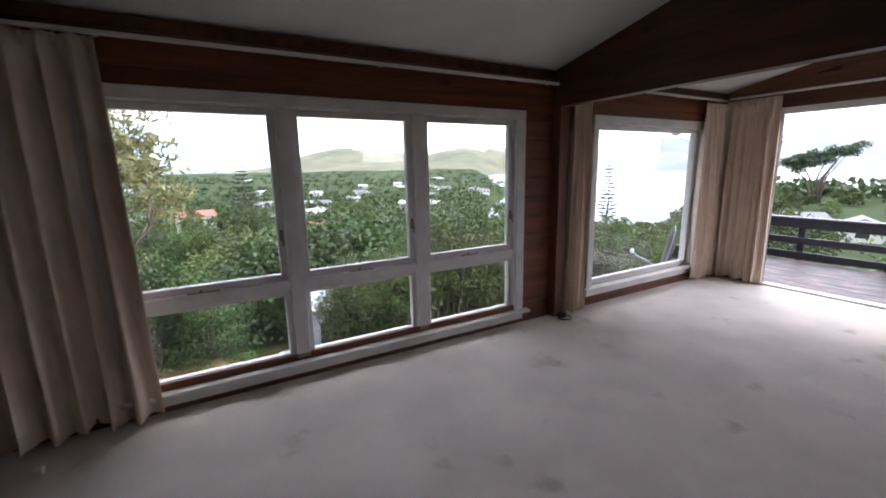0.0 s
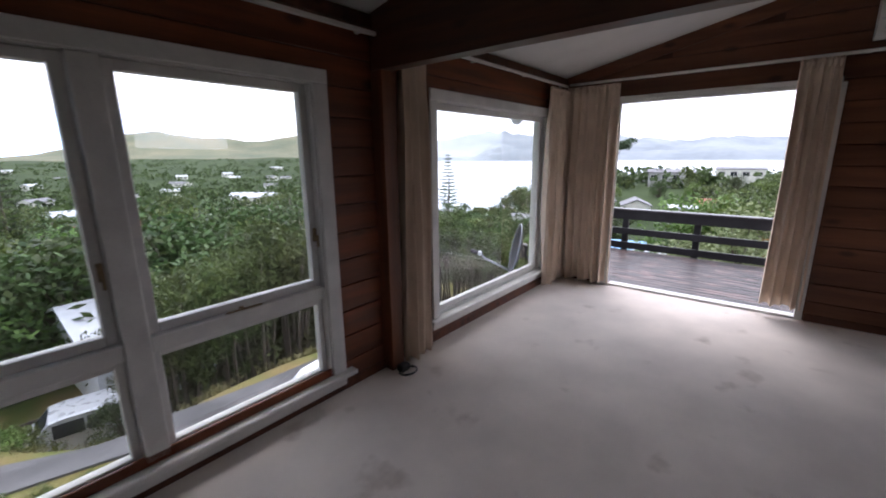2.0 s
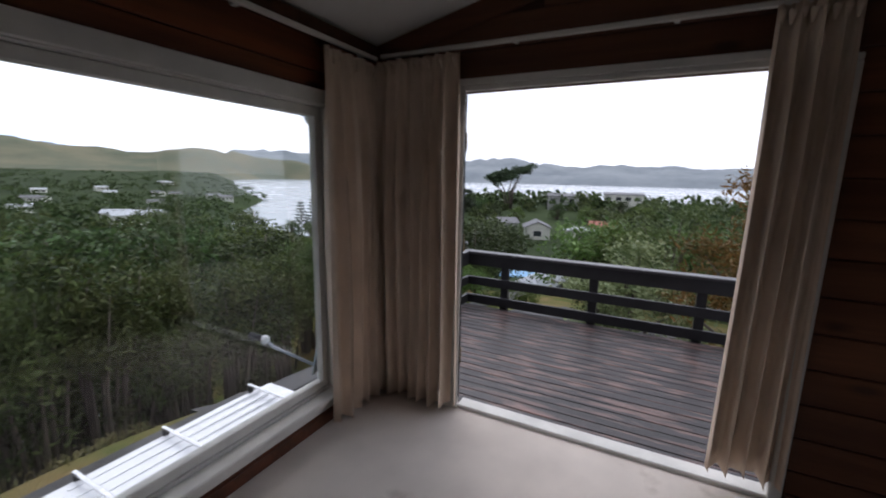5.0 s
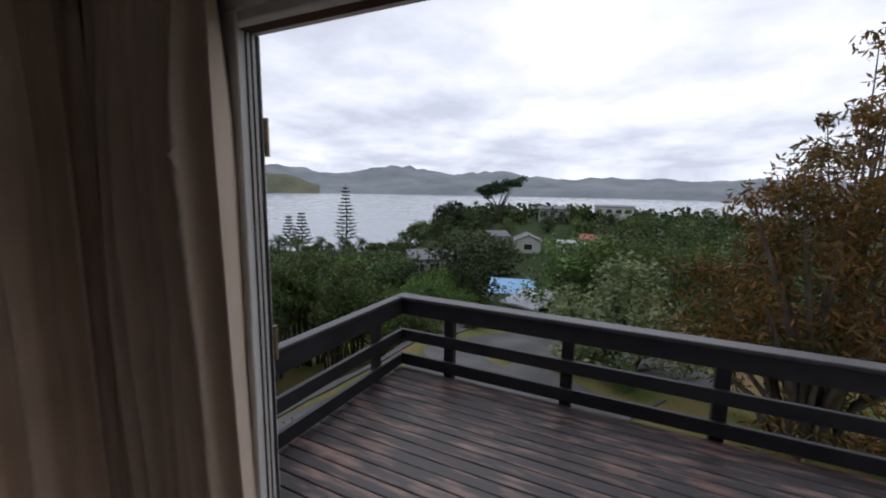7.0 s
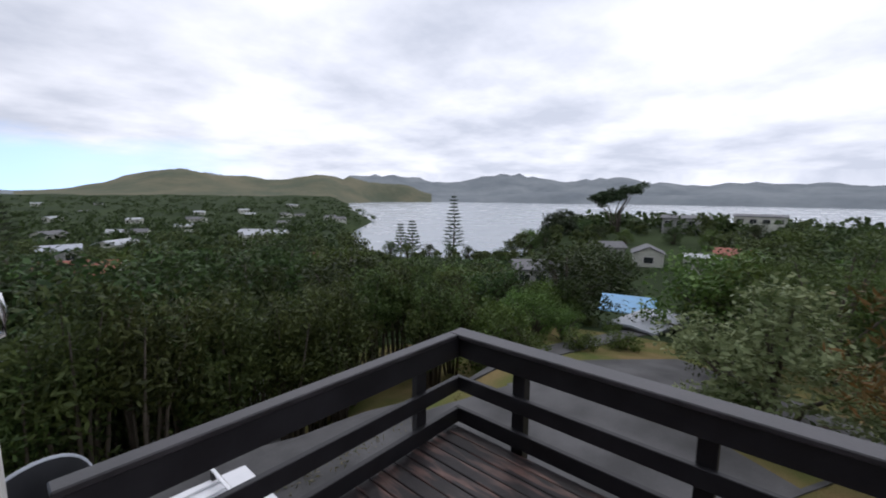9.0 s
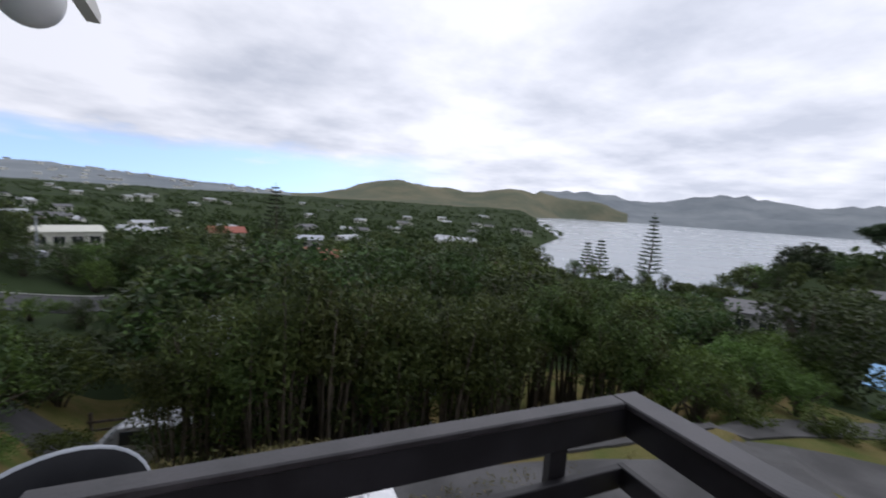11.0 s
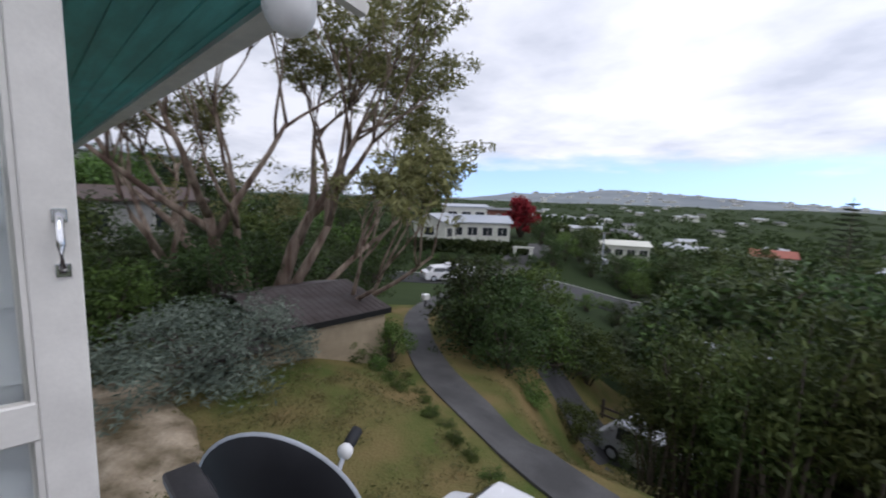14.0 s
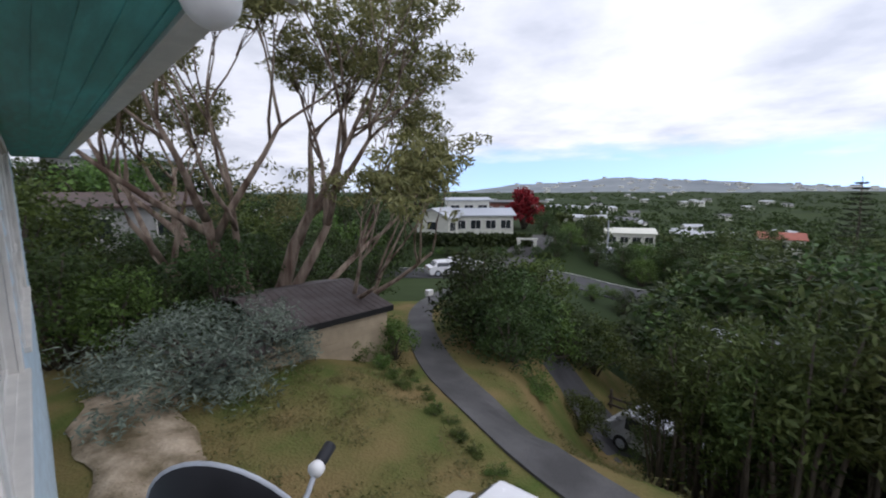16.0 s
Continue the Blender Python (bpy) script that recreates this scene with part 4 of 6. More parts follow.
for k in range(30):
    weather_x(XW, 0.04, -3.9 + k * 0.2, 0.2, (W1, W2), wall_north)
for k in range(32):
    z = -3.9 + k * 0.2
    for a, b in ((YB, -2.46), (-0.655, 0.06)) if z < 1.98 and z > -0.2 else ((YB, 0.06),):
        if z > 2.0:
            break
        bm = bmesh.new()
        v = [bm.verts.new(q) for q in ((0.041, a, z), (0.041, b, z), (0.062, b, z - 0.015), (0.062, a, z - 0.015), (0.041, a, z + 0.2), (0.041, b, z + 0.2), (0.047, b, z + 0.2), (0.047, a, z + 0.2))]
        for f in ((0, 1, 2, 3), (4, 5, 6, 7), (0, 1, 5, 4), (1, 2, 6, 5), (2, 3, 7, 6), (3, 0, 4, 7)):
            bm.faces.new([v[i] for i in f])
        bmesh.ops.recalc_face_normals(bm, faces=bm.faces)
        part("weatherboard", bm, M_WB, wall_east)
tagged(part("corner_board", bx(0.064, 0.076, 0.0, 0.098, -3.9, 2.10, 0.003), M_WHITE), "white corner board", "trim", kind="structure")
part("corner_return", bx(-0.03, 0.063, 0.084, 0.098, -3.9, 2.09, 0.003), M_WHITE, wall_north)

# globe lamp under the eaves
gl = thing("globe_lamp", "round white opal globe lamp under the eaves", "outdoor lamp")
bm = bmesh.new()
lathe(bm, [(0.086 * math.sin(a), -0.098 * math.cos(a)) for a in np.linspace(0.08, 2.75, 14)], 24, Matrix.Translation((0.17, 0.671, 1.987)))
part("globe", bm, M_GLOBE, gl, smooth=True)
part("collar", lathe(bmesh.new(), ((0.045, 2.075), (0.05, 2.09), (0.05, 2.139)), 18, Matrix.Translation((0.17, 0.671, 0))), M_WHITE, gl)

# satellite dish clamped to the rail
ds = thing("satellite_dish", "dark grey satellite dish on a wall bracket beside the deck", "satellite dish")
c = Vector((0.15, 0.62, 0.215)); nd = Vector((-0.56, 0.80, 0.22)).normalized()
R = nd.to_track_quat("Z", "Y").to_matrix().to_4x4()
T = Matrix.Translation(c) @ R
bm = bmesh.new()
lathe(bm, [(0.02, -0.075), (0.12, -0.068), (0.22, -0.05), (0.30, -0.022), (0.355, 0.005), (0.362, 0.010), (0.355, 0.013), (0.30, -0.014), (0.22, -0.042), (0.12, -0.06), (0.02, -0.067)], 40, T @ Matrix.Diagonal((0.94, 1.0, 1, 1)))
part("reflector", bm, M_DISH, ds, smooth=True)
bm = lathe(bmesh.new(), [(0.354, 0.004), (0.366, 0.010), (0.362, 0.016), (0.352, 0.014)], 40, T @ Matrix.Diagonal((0.94, 1.0, 1, 1)))
bmesh.ops.delete(bm, geom=[f for f in bm.faces if len(f.verts) > 4], context="FACES")
part("rim", bm, M_LGREY, ds, "light grey rim", True)
bm = bx(-0.07, 0.07, -0.10, 0.10, -0.15, -0.06, 0.01); bmesh.ops.transform(bm, matrix=T, verts=bm.verts)
part("bracket", bm, M_BLACK, ds, "black mounting bracket")
bm = bmesh.new()
lnb = Vector((-0.15, 1.14, 0.17))
axis = (c - lnb).normalized()
tip = lnb.copy(); lnb = lnb + axis * 0.10 + Vector((0, 0, -0.035))
foot = T @ Vector((0, -0.33, -0.03)) if (T @ Vector((0, -0.33, 0))).z < c.z else T @ Vector((0, 0.33, -0.03))
tube(bm, [foot, foot + (lnb - foot) * 0.85 + Vector((0, 0, -0.03)), lnb], [0.014, 0.013, 0.012], 8)
part("arm", bm, M_LGREY, ds, "light grey feed arm", True)
bm = lathe(bmesh.new(), ((0.02, -0.03), (0.036, -0.02), (0.038, 0.01), (0.02, 0.03)), 14, Matrix.Translation(lnb) @ axis.to_track_quat("Z", "Y").to_matrix().to_4x4())
part("feed_horn", bm, M_GLOBE, ds, "white feed horn", True)
bm = lathe(bmesh.new(), ((0.018, 0.02), (0.027, 0.035), (0.030, 0.06), (0.030, 0.135), (0.02, 0.14)), 14, Matrix.Translation(lnb) @ (tip - lnb).normalized().to_track_quat("Z", "Y").to_matrix().to_4x4())
part("receiver", bm, M_DISH, ds, "dark grey receiver", True)
bm = tube(bmesh.new(), [tuple(c + Vector((0.05, -0.08, -0.02))), (0.42, 0.45, -0.12), (0.42, 0.42, -0.42), (0.42, 0.36, -0.42)], [0.022] * 4, 10)
part("mast", bm, M_BLACK, ds, "black bent mast", True)
part("clamp", bx(0.37, 0.47, 0.34, 0.385, -0.50, -0.36, 0.006), M_BLACK, ds)

# ---- plants ----
def grow(name, label, category, group, seed, h, clumps, material, trunks, length, width, bark=None, at=None, flat=0.0, extra=None):
    """A tree or shrub: tapered stems and a crown of separate leaves in uneven clumps."""
    rng = np.random.default_rng(seed)
    t = thing(name, label, category, group, at)
    bm = bmesh.new()
    for pts, r0 in trunks:
        n = len(pts)
        tube(bm, pts, [max(0.006, r0 * (1 - 0.85 * i / (n - 1))) for i in range(n)], 6)
    part("trunk", bm, bark or M_TRUNK, t, smooth=True)
    leafpart("crown", leaves_mesh("crown", clumps, length, width, rng, flat), material, t)
    return t


def bushy(seed, h, r, n_clumps, n_leaves, low=0.2, clump=0.42):
    """Clumps over a dome-like but uneven outline, with the stems that carry them."""
    rng = random.Random(seed)
    cl, tr = [], []
    for i in range(n_clumps):
        a, u = rng.uniform(0, 2 * math.pi), rng.random() ** 0.55
        z = low + (1 - low) * rng.random()
        w = r * u * math.sqrt(max(0.15, 1 - ((z - 0.45) / 0.62) ** 2))
        c = (w * math.cos(a), w * math.sin(a), h * z * (0.85 + 0.2 * rng.random()))
        s = r * clump * rng.uniform(0.6, 1.25)
        cl.append((c, (s, s, s * 0.72), n_leaves // n_clumps))
        if i % 2 == 0:
            m = (c[0] * 0.35 + rng.uniform(-0.1, 0.1) * r, c[1] * 0.35, c[2] * 0.5)
            tr.append([((c[0] * 0.08, c[1] * 0.08, -0.4), m, c), r * 0.045])
    return cl, tr


def stand(seed, h, r):
    """A manuka tree: several bare slender stems with a feathery top."""
    rng = random.Random(seed)
    cl, tr = [], []
    for i in range(9):
        a = rng.uniform(0, 6.283); u = r * rng.random() ** 0.5
        top = (u * math.cos(a), u * math.sin(a), h * rng.uniform(0.72, 1.0))
        mid = (top[0] * 0.55 + rng.uniform(-0.15, 0.15), top[1] * 0.55 + rng.uniform(-0.15, 0.15), h * 0.45)
        tr.append([((top[0] * 0.25, top[1] * 0.25, -0.5), mid, top), 0.07])
        for k in range(5):
            f = rng.uniform(0.25, 1.0) if k else 1.0
            q = [mid[j] + (top[j] - mid[j]) * f for j in range(3)] if rng.random() > 0.08 else [mid[j] * f for j in range(2)] + [h * rng.uniform(0.22, 0.5)]
            s = rng.uniform(0.34, 0.66)
            q[0] += rng.uniform(-0.4, 0.4); q[1] += rng.uniform(-0.4, 0.4)
            cl.append((tuple(q), (s, s, s * 1.1), 125))
    return cl, tr


def norfolk(seed, h, r, at, label, layers=15):
    """A Norfolk pine: straight stem, tiers of level branches with needled sprays."""
    rng = random.Random(seed)
    cl, tr = [], [[((0, 0, -1), (0.02 * h, 0, h * 0.5), (0, 0, h)), h * 0.018]]
    for k in range(layers):
        z = h * (0.16 + 0.82 * k / layers)
        w = r * (1 - 0.86 * k / layers) * rng.uniform(0.85, 1.1)
        for j in range(6):
            a = j * math.pi / 3 + k * 0.5 + rng.uniform(-0.15, 0.15)
            e = (w * math.cos(a), w * math.sin(a), z + w * 0.12)
            tr.append([((0, 0, z), (e[0] * 0.6, e[1] * 0.6, z - 0.03 * w), e), 0.05])
            for f in (0.45, 0.65, 0.82, 1.0):
                cl.append(((e[0] * f, e[1] * f, z + w * 0.12 * f * f), (0.13 * w + 0.1, 0.13 * w + 0.1, 0.13), 14))
    return grow("norfolk_pine", label, "tree", "norfolk pines", seed, h, cl, L_PINE, tr, 0.42, 0.14, at=at)


def put_at(az, r, dz=0.0, s=1.0, turn=0.0):
    x, y = r * math.sin(radians(az)), r * math.cos(radians(az))
    return Matrix.Translation((x, y, ground_z(x, y) + dz)) @ Matrix.Rotation(turn, 4, "Z") @ Matrix.Diagonal((s, s, s, 1))


def face(az, r, dz=0.0, turn=0.0):
    """On the ground at a bearing, its front to the deck."""
    x, y = r * math.sin(radians(az)), r * math.cos(radians(az))
    return Matrix.Translation((x, y, ground_z(x, y) + dz)) @ Matrix.Rotation(radians(-az + turn), 4, "Z")


# manuka belt below the driveway
rng = random.Random(21)
kinds = []
for k in range(4):
    cl, tr = stand(40 + k, 5.0, 1.25)
    kinds.append(grow("manuka_tree", "slender dark green manuka tree with bare grey stems", "tree", "manuka belt", 60 + k, 5, cl, L_KAN, tr, 0.17, 0.055, at=Matrix.Translation((0.2 + k * 1.7, 12.8 + 0.4 * k, ground_z(0.2 + k * 1.7, 12.8) - 0.5))))
for i in range(30):
    u = i / 29
    x = -0.6 + 15.5 * u + rng.uniform(-0.5, 0.5); y = 11.3 - 2.0 * u * u + rng.uniform(0, 2.2) + (1.8 if i % 2 else 0)
    s = rng.uniform(1.0, 1.2) * (1 if x < 9 else 0.88)
    copy_thing(kinds[i % 4], Matrix.Translation((x, y, ground_z(x, y))) @ Matrix.Rotation(rng.uniform(0, 6.28), 4, "Z") @ Matrix.Diagonal((s, s, s, 1)))

for x, y in ((1.9, 16.4), (3.4, 17.0), (5.0, 16.5), (7.2, 16.6)):
    copy_thing(kinds[int(x) % 4], Matrix.Translation((x, y, ground_z(x, y))) @ Matrix.Rotation(x, 4, "Z") @ Matrix.Diagonal((1.1, 1.1, 1.12, 1)))
for x, y in ((-1.6, 12.4), (-0.4, 13.6)):
    copy_thing(kinds[1], Matrix.Translation((x, y, ground_z(x, y))) @ Matrix.Diagonal((0.75, 0.75, 0.8, 1)))

# round-headed shrubs and trees in several kinds
def shrub_kind(seed, h, r, n_cl, n_lv, leafm, label, name="tree", length=0.2, width=0.09, clump=0.42, low=0.2):
    cl, tr = bushy(seed, h, r, n_cl, n_lv, low, clump)
    return grow(name, label, "tree" if "tree" in name else "shrub", "", seed, h, cl, leafm, tr, length, width)


dark_k = shrub_kind(71, 4.4, 2.4, 34, 3600, L_DARK, "dense dark green broadleaf tree on the slope", "broadleaf_tree", 0.22, 0.10)
mid_k = shrub_kind(72, 4.0, 2.3, 32, 3400, L_MID, "rounded bright green tree on the slope", "broadleaf_tree", 0.22, 0.10)
low_k = shrub_kind(73, 1.5, 1.3, 22, 2000, L_MID, "low green shrub beside the drive", "shrub", 0.14, 0.06, low=0.1)
dark_k.matrix_basis = put_at(-34.5, 15.4, -0.2, 0.85)
mid_k.matrix_basis = put_at(-28, 19, -0.2, 0.85)
low_k.matrix_basis = put_at(-24.5, 12.6, 0, 0.55)
for k, az, r, s, dz in ((dark_k, -33, 14.2, 0.8, -0.3), (dark_k, -29.5, 14.6, 0.85, -0.3), (mid_k, -25.5, 16.2, 0.75, -0.3), (dark_k, -37, 17, 0.7, -0.2), (dark_k, -30, 17.5, 0.75, -0.3), (dark_k, -24, 18, 0.75, -0.3), (mid_k, -35, 22, 0.58, -0.4), (dark_k, -72.5, 14.8, 0.55, 0), (dark_k, -62, 18.5, 0.55, 0.2), (mid_k, -20, 21, 0.9, -0.4), (dark_k, -22, 19.5, 0.8, -0.4),
                        (mid_k, -38.5, 27, 0.4, -0.3), (low_k, -40, 20, 1.1, -0.3), (dark_k, -52, 22, 0.75, 0.2),
                        (low_k, -54, 13.2, 1.1, 0), (low_k, -52, 12.2, 0.9, 0), (low_k, -46, 10.5, 0.45, 0), (low_k, -44, 9.8, 0.4, 0), (low_k, -38, 8.4, 0.35, 0), (low_k, -33, 7.6, 0.3, 0), (low_k, -48.5, 11.5, 0.6, 0),
                        (dark_k, -82, 19, 0.95, 0), (dark_k, -76, 20, 0.9, 0), (mid_k, -85, 17, 0.8, 0), (dark_k, -71, 22, 0.95, 0), (mid_k, -78, 15.5, 0.65, 0), (mid_k, -88, 20, 1.1, 0), (dark_k, -67, 24, 0.9, 0), (dark_k, -57, 30, 0.9, 0), (dark_k, -86, 26, 1.3, 0), (dark_k, -74, 27, 1.25, 0), (mid_k, -69, 29, 1.3, 0), (dark_k, -64, 31, 1.3, 0), (dark_k, -60, 34, 1.3, 0), (mid_k, -91, 24, 1.4, 0), (dark_k, -53, 44, 1.2, 0), (dark_k, -50, 50, 1.2, 0), (low_k, -60, 11.6, 0.9, 0), (mid_k, -58, 17.5, 0.6, 0), (mid_k, -62, 28, 0.8, 0.2),
                        (mid_k, 62, 16.5, 0.75, 0.1), (low_k, 66, 15.8, 1.35, 0), (mid_k, 70, 19, 0.45, 0), (mid_k, 69.5, 24, 0.5, 0), (low_k, 72.5, 25, 0.9, 0), (low_k, 75.5, 24, 0.8, 0), (mid_k, 66, 19.5, 0.62, 0), (mid_k, 63.5, 20.5, 0.7, 0), (mid_k, 58, 19, 0.9, 0), (low_k, 73, 17.5, 1.2, 0), (low_k, 78, 19, 1.2, 0), (mid_k, 66, 23, 0.75, 0), (dark_k, 61, 25, 0.85, 0), (dark_k, -72, 14.2, 0.85, 0), (dark_k, -77, 14.6, 0.8, 0), (mid_k, -83, 13.4, 0.75, 0), (dark_k, -88, 13.6, 0.9, 0), (dark_k, -68.5, 17.5, 1.15, 0), (dark_k, -74, 18, 1.2, 0), (dark_k, -64, 21, 0.95, 0), (mid_k, -47, 12.6, 0.42, 0), (mid_k, -49.5, 13.2, 0.4, 0), (dark_k, -29, 13, 0.6, -0.3), (mid_k, -19, 14.8, 0.5, -0.3), (dark_k, -9.0, 14.1, 0.55, -0.3), (dark_k, -27.5, 51, 0.9, 0), (mid_k, -26, 54, 1.0, 0), (dark_k, -24, 57, 1.15, 0), (dark_k, -22.5, 53, 0.8, 0), (dark_k, -19, 55, 1.1, 0), (mid_k, -17, 53, 0.95, 0), (dark_k, -14.5, 57, 1.3, 0), (dark_k, -12, 54, 1.1, 0), (mid_k, -9, 58, 1.3, 0), (dark_k, -29.5, 60, 0.9, 0), (low_k, -20, 41, 1.3, 0), (mid_k, -15, 39, 0.6, 0), (dark_k, -11, 41, 0.75, 0), (dark_k, -7, 44, 0.9, 0), (low_k, -25, 36.5, 1.2, 0), (mid_k, -22, 36, 0.45, 0), (dark_k, -18, 36, 0.55, 0), (mid_k, -4, 40, 0.9, 0), (dark_k, -81, 26, 0.8, 0), (mid_k, -85, 25, 0.75, 0), (dark_k, -77, 25, 0.85, 0), (low_k, 97, 11.5, 0.9, 0), (low_k, 93, 12, 0.7, 0), (dark_k, 90, 17, 0.6, 0)):
    copy_thing(k, put_at(az, r, dz, s, az * 3.7))

rng = random.Random(77)
for i in range(20):
    az = -98 + 46 * i / 19
    copy_thing(dark_k if i % 3 else mid_k, put_at(az, rng.uniform(38, 58), -0.3, rng.uniform(1.35, 1.95), i * 1.3))
for i in range(22):
    az, r = rng.uniform(-31, -6), rng.uniform(56, 92)
    if abs(az + 21.5) < 2 and r < 66 or -27 < az < -13 and r > 80:
        continue
    g = ground_z(r * math.sin(radians(az)), r * math.cos(radians(az)))
    s = min(1.5, max(0.5, (1.4 - r * rng.uniform(0.075, 0.11) - g) / 4.4))
    copy_thing(dark_k if i % 3 else mid_k, put_at(az, r, -0.3, s, i * 1.7))
# silver-grey bush on the lawn
cl, tr = bushy(80, 2.0, 2.7, 70, 17000, 0.05, 0.28)
grow("silver_bush", "wide silver-grey leaved bush on the lawn", "shrub", "", 80, 2, cl, L_GREY, tr, 0.16, 0.035, at=Matrix.Translation((-10.2, 3.1, -3.6)) @ Matrix.Diagonal((1.0, 1.15, 0.85, 1)))
# pale shrub and bronze tree beyond the deck
cl, tr = bushy(81, 3.0, 1.9, 44, 7000, 0.1, 0.34)
grow("pale_shrub", "pale green layered shrub beyond the parking pad", "shrub", "", 81, 3, cl, L_LIGHT, tr, 0.15, 0.07, at=put_at(95.5, 13.6, -0.2, 1.25), flat=0.6)
cl, tr = bushy(82, 6.6, 2.9, 80, 17000, 0.08, 0.30)
grow("bronze_tree", "bronze and green leaved tree beside the deck", "tree", "", 82, 6, cl, L_AUT, tr, 0.2, 0.05, at=put_at(117, 11.5, -0.4, 1.0))
cl, tr = bushy(83, 5.6, 2.4, 50, 9000, 0.15, 0.30)
grow("feathery_tree", "tall feathery green tree beside the deck", "tree", "", 83, 6, cl, L_KAN, tr, 0.2, 0.04, at=put_at(97, 22, -0.2, 1.15))
cl, tr = bushy(84, 9.6, 1.7, 46, 4200, 0.35, 0.26)
grow("open_tree", "tall open bronze-green tree beside the deck", "tree", "", 84, 9, cl, L_AUT, tr, 0.2, 0.06, at=put_at(117, 14, -0.2))


# the big gum tree behind the shed
def gum_tree():
    rng = random.Random(5)
    tr, cl = [], []

    def limb(p, d, length, r, depth):
        pts = [p]
        q = Vector(p)
        d = Vector(d).normalized()
        for k in range(4):
            d = (d + Vector((rng.uniform(-0.22, 0.22), rng.uniform(-0.22, 0.22), rng.uniform(-0.05, 0.2)))).normalized()
            q = q + d * length / 4
            pts.append(tuple(q))
        tr.append([tuple(pts), r])
        if depth == 0:
            s = rng.uniform(0.45, 0.85)
            cl.append((pts[-1], (s * 0.8, s * 0.8, s * 0.5), 58))
            for _ in range(4):
                cl.append((tuple(Vector(pts[-2]) + Vector((rng.uniform(-0.8, 0.8), rng.uniform(-0.8, 0.8), rng.uniform(-0.4, 0.5)))), (0.34, 0.34, 0.24), 26))
            return
        for k in range(3 if depth > 1 else 4):
            f = rng.uniform(0.55, 1.0)
            base = Vector(pts[2]) + (Vector(pts[4]) - Vector(pts[2])) * f if k else Vector(pts[4])
            nd = (d + Vector((rng.uniform(-0.8, 0.8), rng.uniform(-0.8, 0.8), rng.uniform(-0.1, 0.45)))).normalized()
            limb(tuple(base), nd, length * rng.uniform(0.55, 0.8), r * 0.42, depth - 1)

    limb((0, 0, -0.5), (0.30, 0.20, 1), 6.2, 0.32, 3)
    limb((0.3, -0.4, -0.5), (-0.1, -0.30, 1), 6.0, 0.28, 3)
    limb((0.2, 0.3, -0.5), (0.55, 0.65, 0.95), 6.0, 0.24, 3)
    limb((0.5, 0.2, -0.5), (0.9, 0.7, 0.45), 5.0, 0.20, 3)
    limb((0, -0.3, -0.5), (0.15, -0.62, 0.75), 5.2, 0.22, 3)
    limb((0.2, 0.4, 0.5), (0.35, 1.0, 0.5), 5.6, 0.17, 3)
    limb((0.1, -0.15, -0.5), (0.28, -0.10, 1), 6.4, 0.26, 3)
    limb((0.3, 0.0, 1.0), (0.5, -0.35, 0.8), 5.0, 0.16, 3)
    # leafy shoots low on the limbs
    for _ in range(34):
        cl.append(((rng.uniform(-0.8, 2.2), rng.uniform(-3.4, 3.4), rng.uniform(4.9, 7.2)), (0.55, 0.55, 0.4), 42))
    rgen = np.random.default_rng(6)
    t = thing("gum_tree", "large spreading gum tree with peeling bark and open crown", "tree", at=Matrix.Translation((-15.6, 6.4, -4.6)))
    bm = bmesh.new()
    for pts, r in tr:
        n = len(pts)
        tube(bm, pts, [max(0.012, 1.3 * r * (1 - 0.55 * i / (n - 1))) for i in range(n)], 7)
    part("trunk", bm, M_GUM, t, smooth=True)
    leafpart("crown", leaves_mesh("crown", cl, 0.24, 0.06, rgen), L_GUM, t)


gum_tree()
norfolk(91, 18.5, 3.6, Matrix.Translation((92, 75, -15.9)), "tall Norfolk pine standing against the water")
norfolk(92, 10.5, 3.0, Matrix.Translation((79, 79, -15.0)), "small Norfolk pine near the shore", 10)
norfolk(93, 9.8, 2.6, Matrix.Translation((77.5, 82, -15.3)), "small Norfolk pine near the shore", 10)
norfolk(94, 20, 5.0, Matrix.Translation((2.4, 120, -15.8)), "dark Norfolk pine among the houses")
# wind-shaped pines on the eastern rise
prng = random.Random(95)
cl, tr = [], []
for k in range(46):
    u = prng.random()
    q = (-6.5 + 13.5 * u + prng.uniform(-0.6, 0.6), prng.uniform(-3, 3), 10.2 + 3.6 * u + prng.uniform(-2.2, 1.3) * (1.1 - 0.6 * u))
    cl.append((q, (1.7, 1.7, 1.1), 130))
    if k % 8 == 0:
        tr.append([((prng.uniform(-1.0, 1.0), 0, -1), (q[0] * 0.3 + prng.uniform(-0.8, 0.8), q[1] * 0.3, 6.2), q), 0.36])
grow("coastal_pine", "wind-shaped leaning pine with bare forked trunks", "tree", "coastal pines", 95, 9, cl, L_PINE, tr, 0.8, 0.25, at=face(72.2, 134, -0.2))
cl, tr = bushy(96, 9, 5.6, 54, 5200, 0.15, 0.34)
grow("coastal_pine", "broad dark macrocarpa pine above the shore", "tree", "coastal pines", 96, 8, cl, L_PINE, tr, 0.7, 0.28, at=put_at(65.6, 122, -2.2, 0.95))
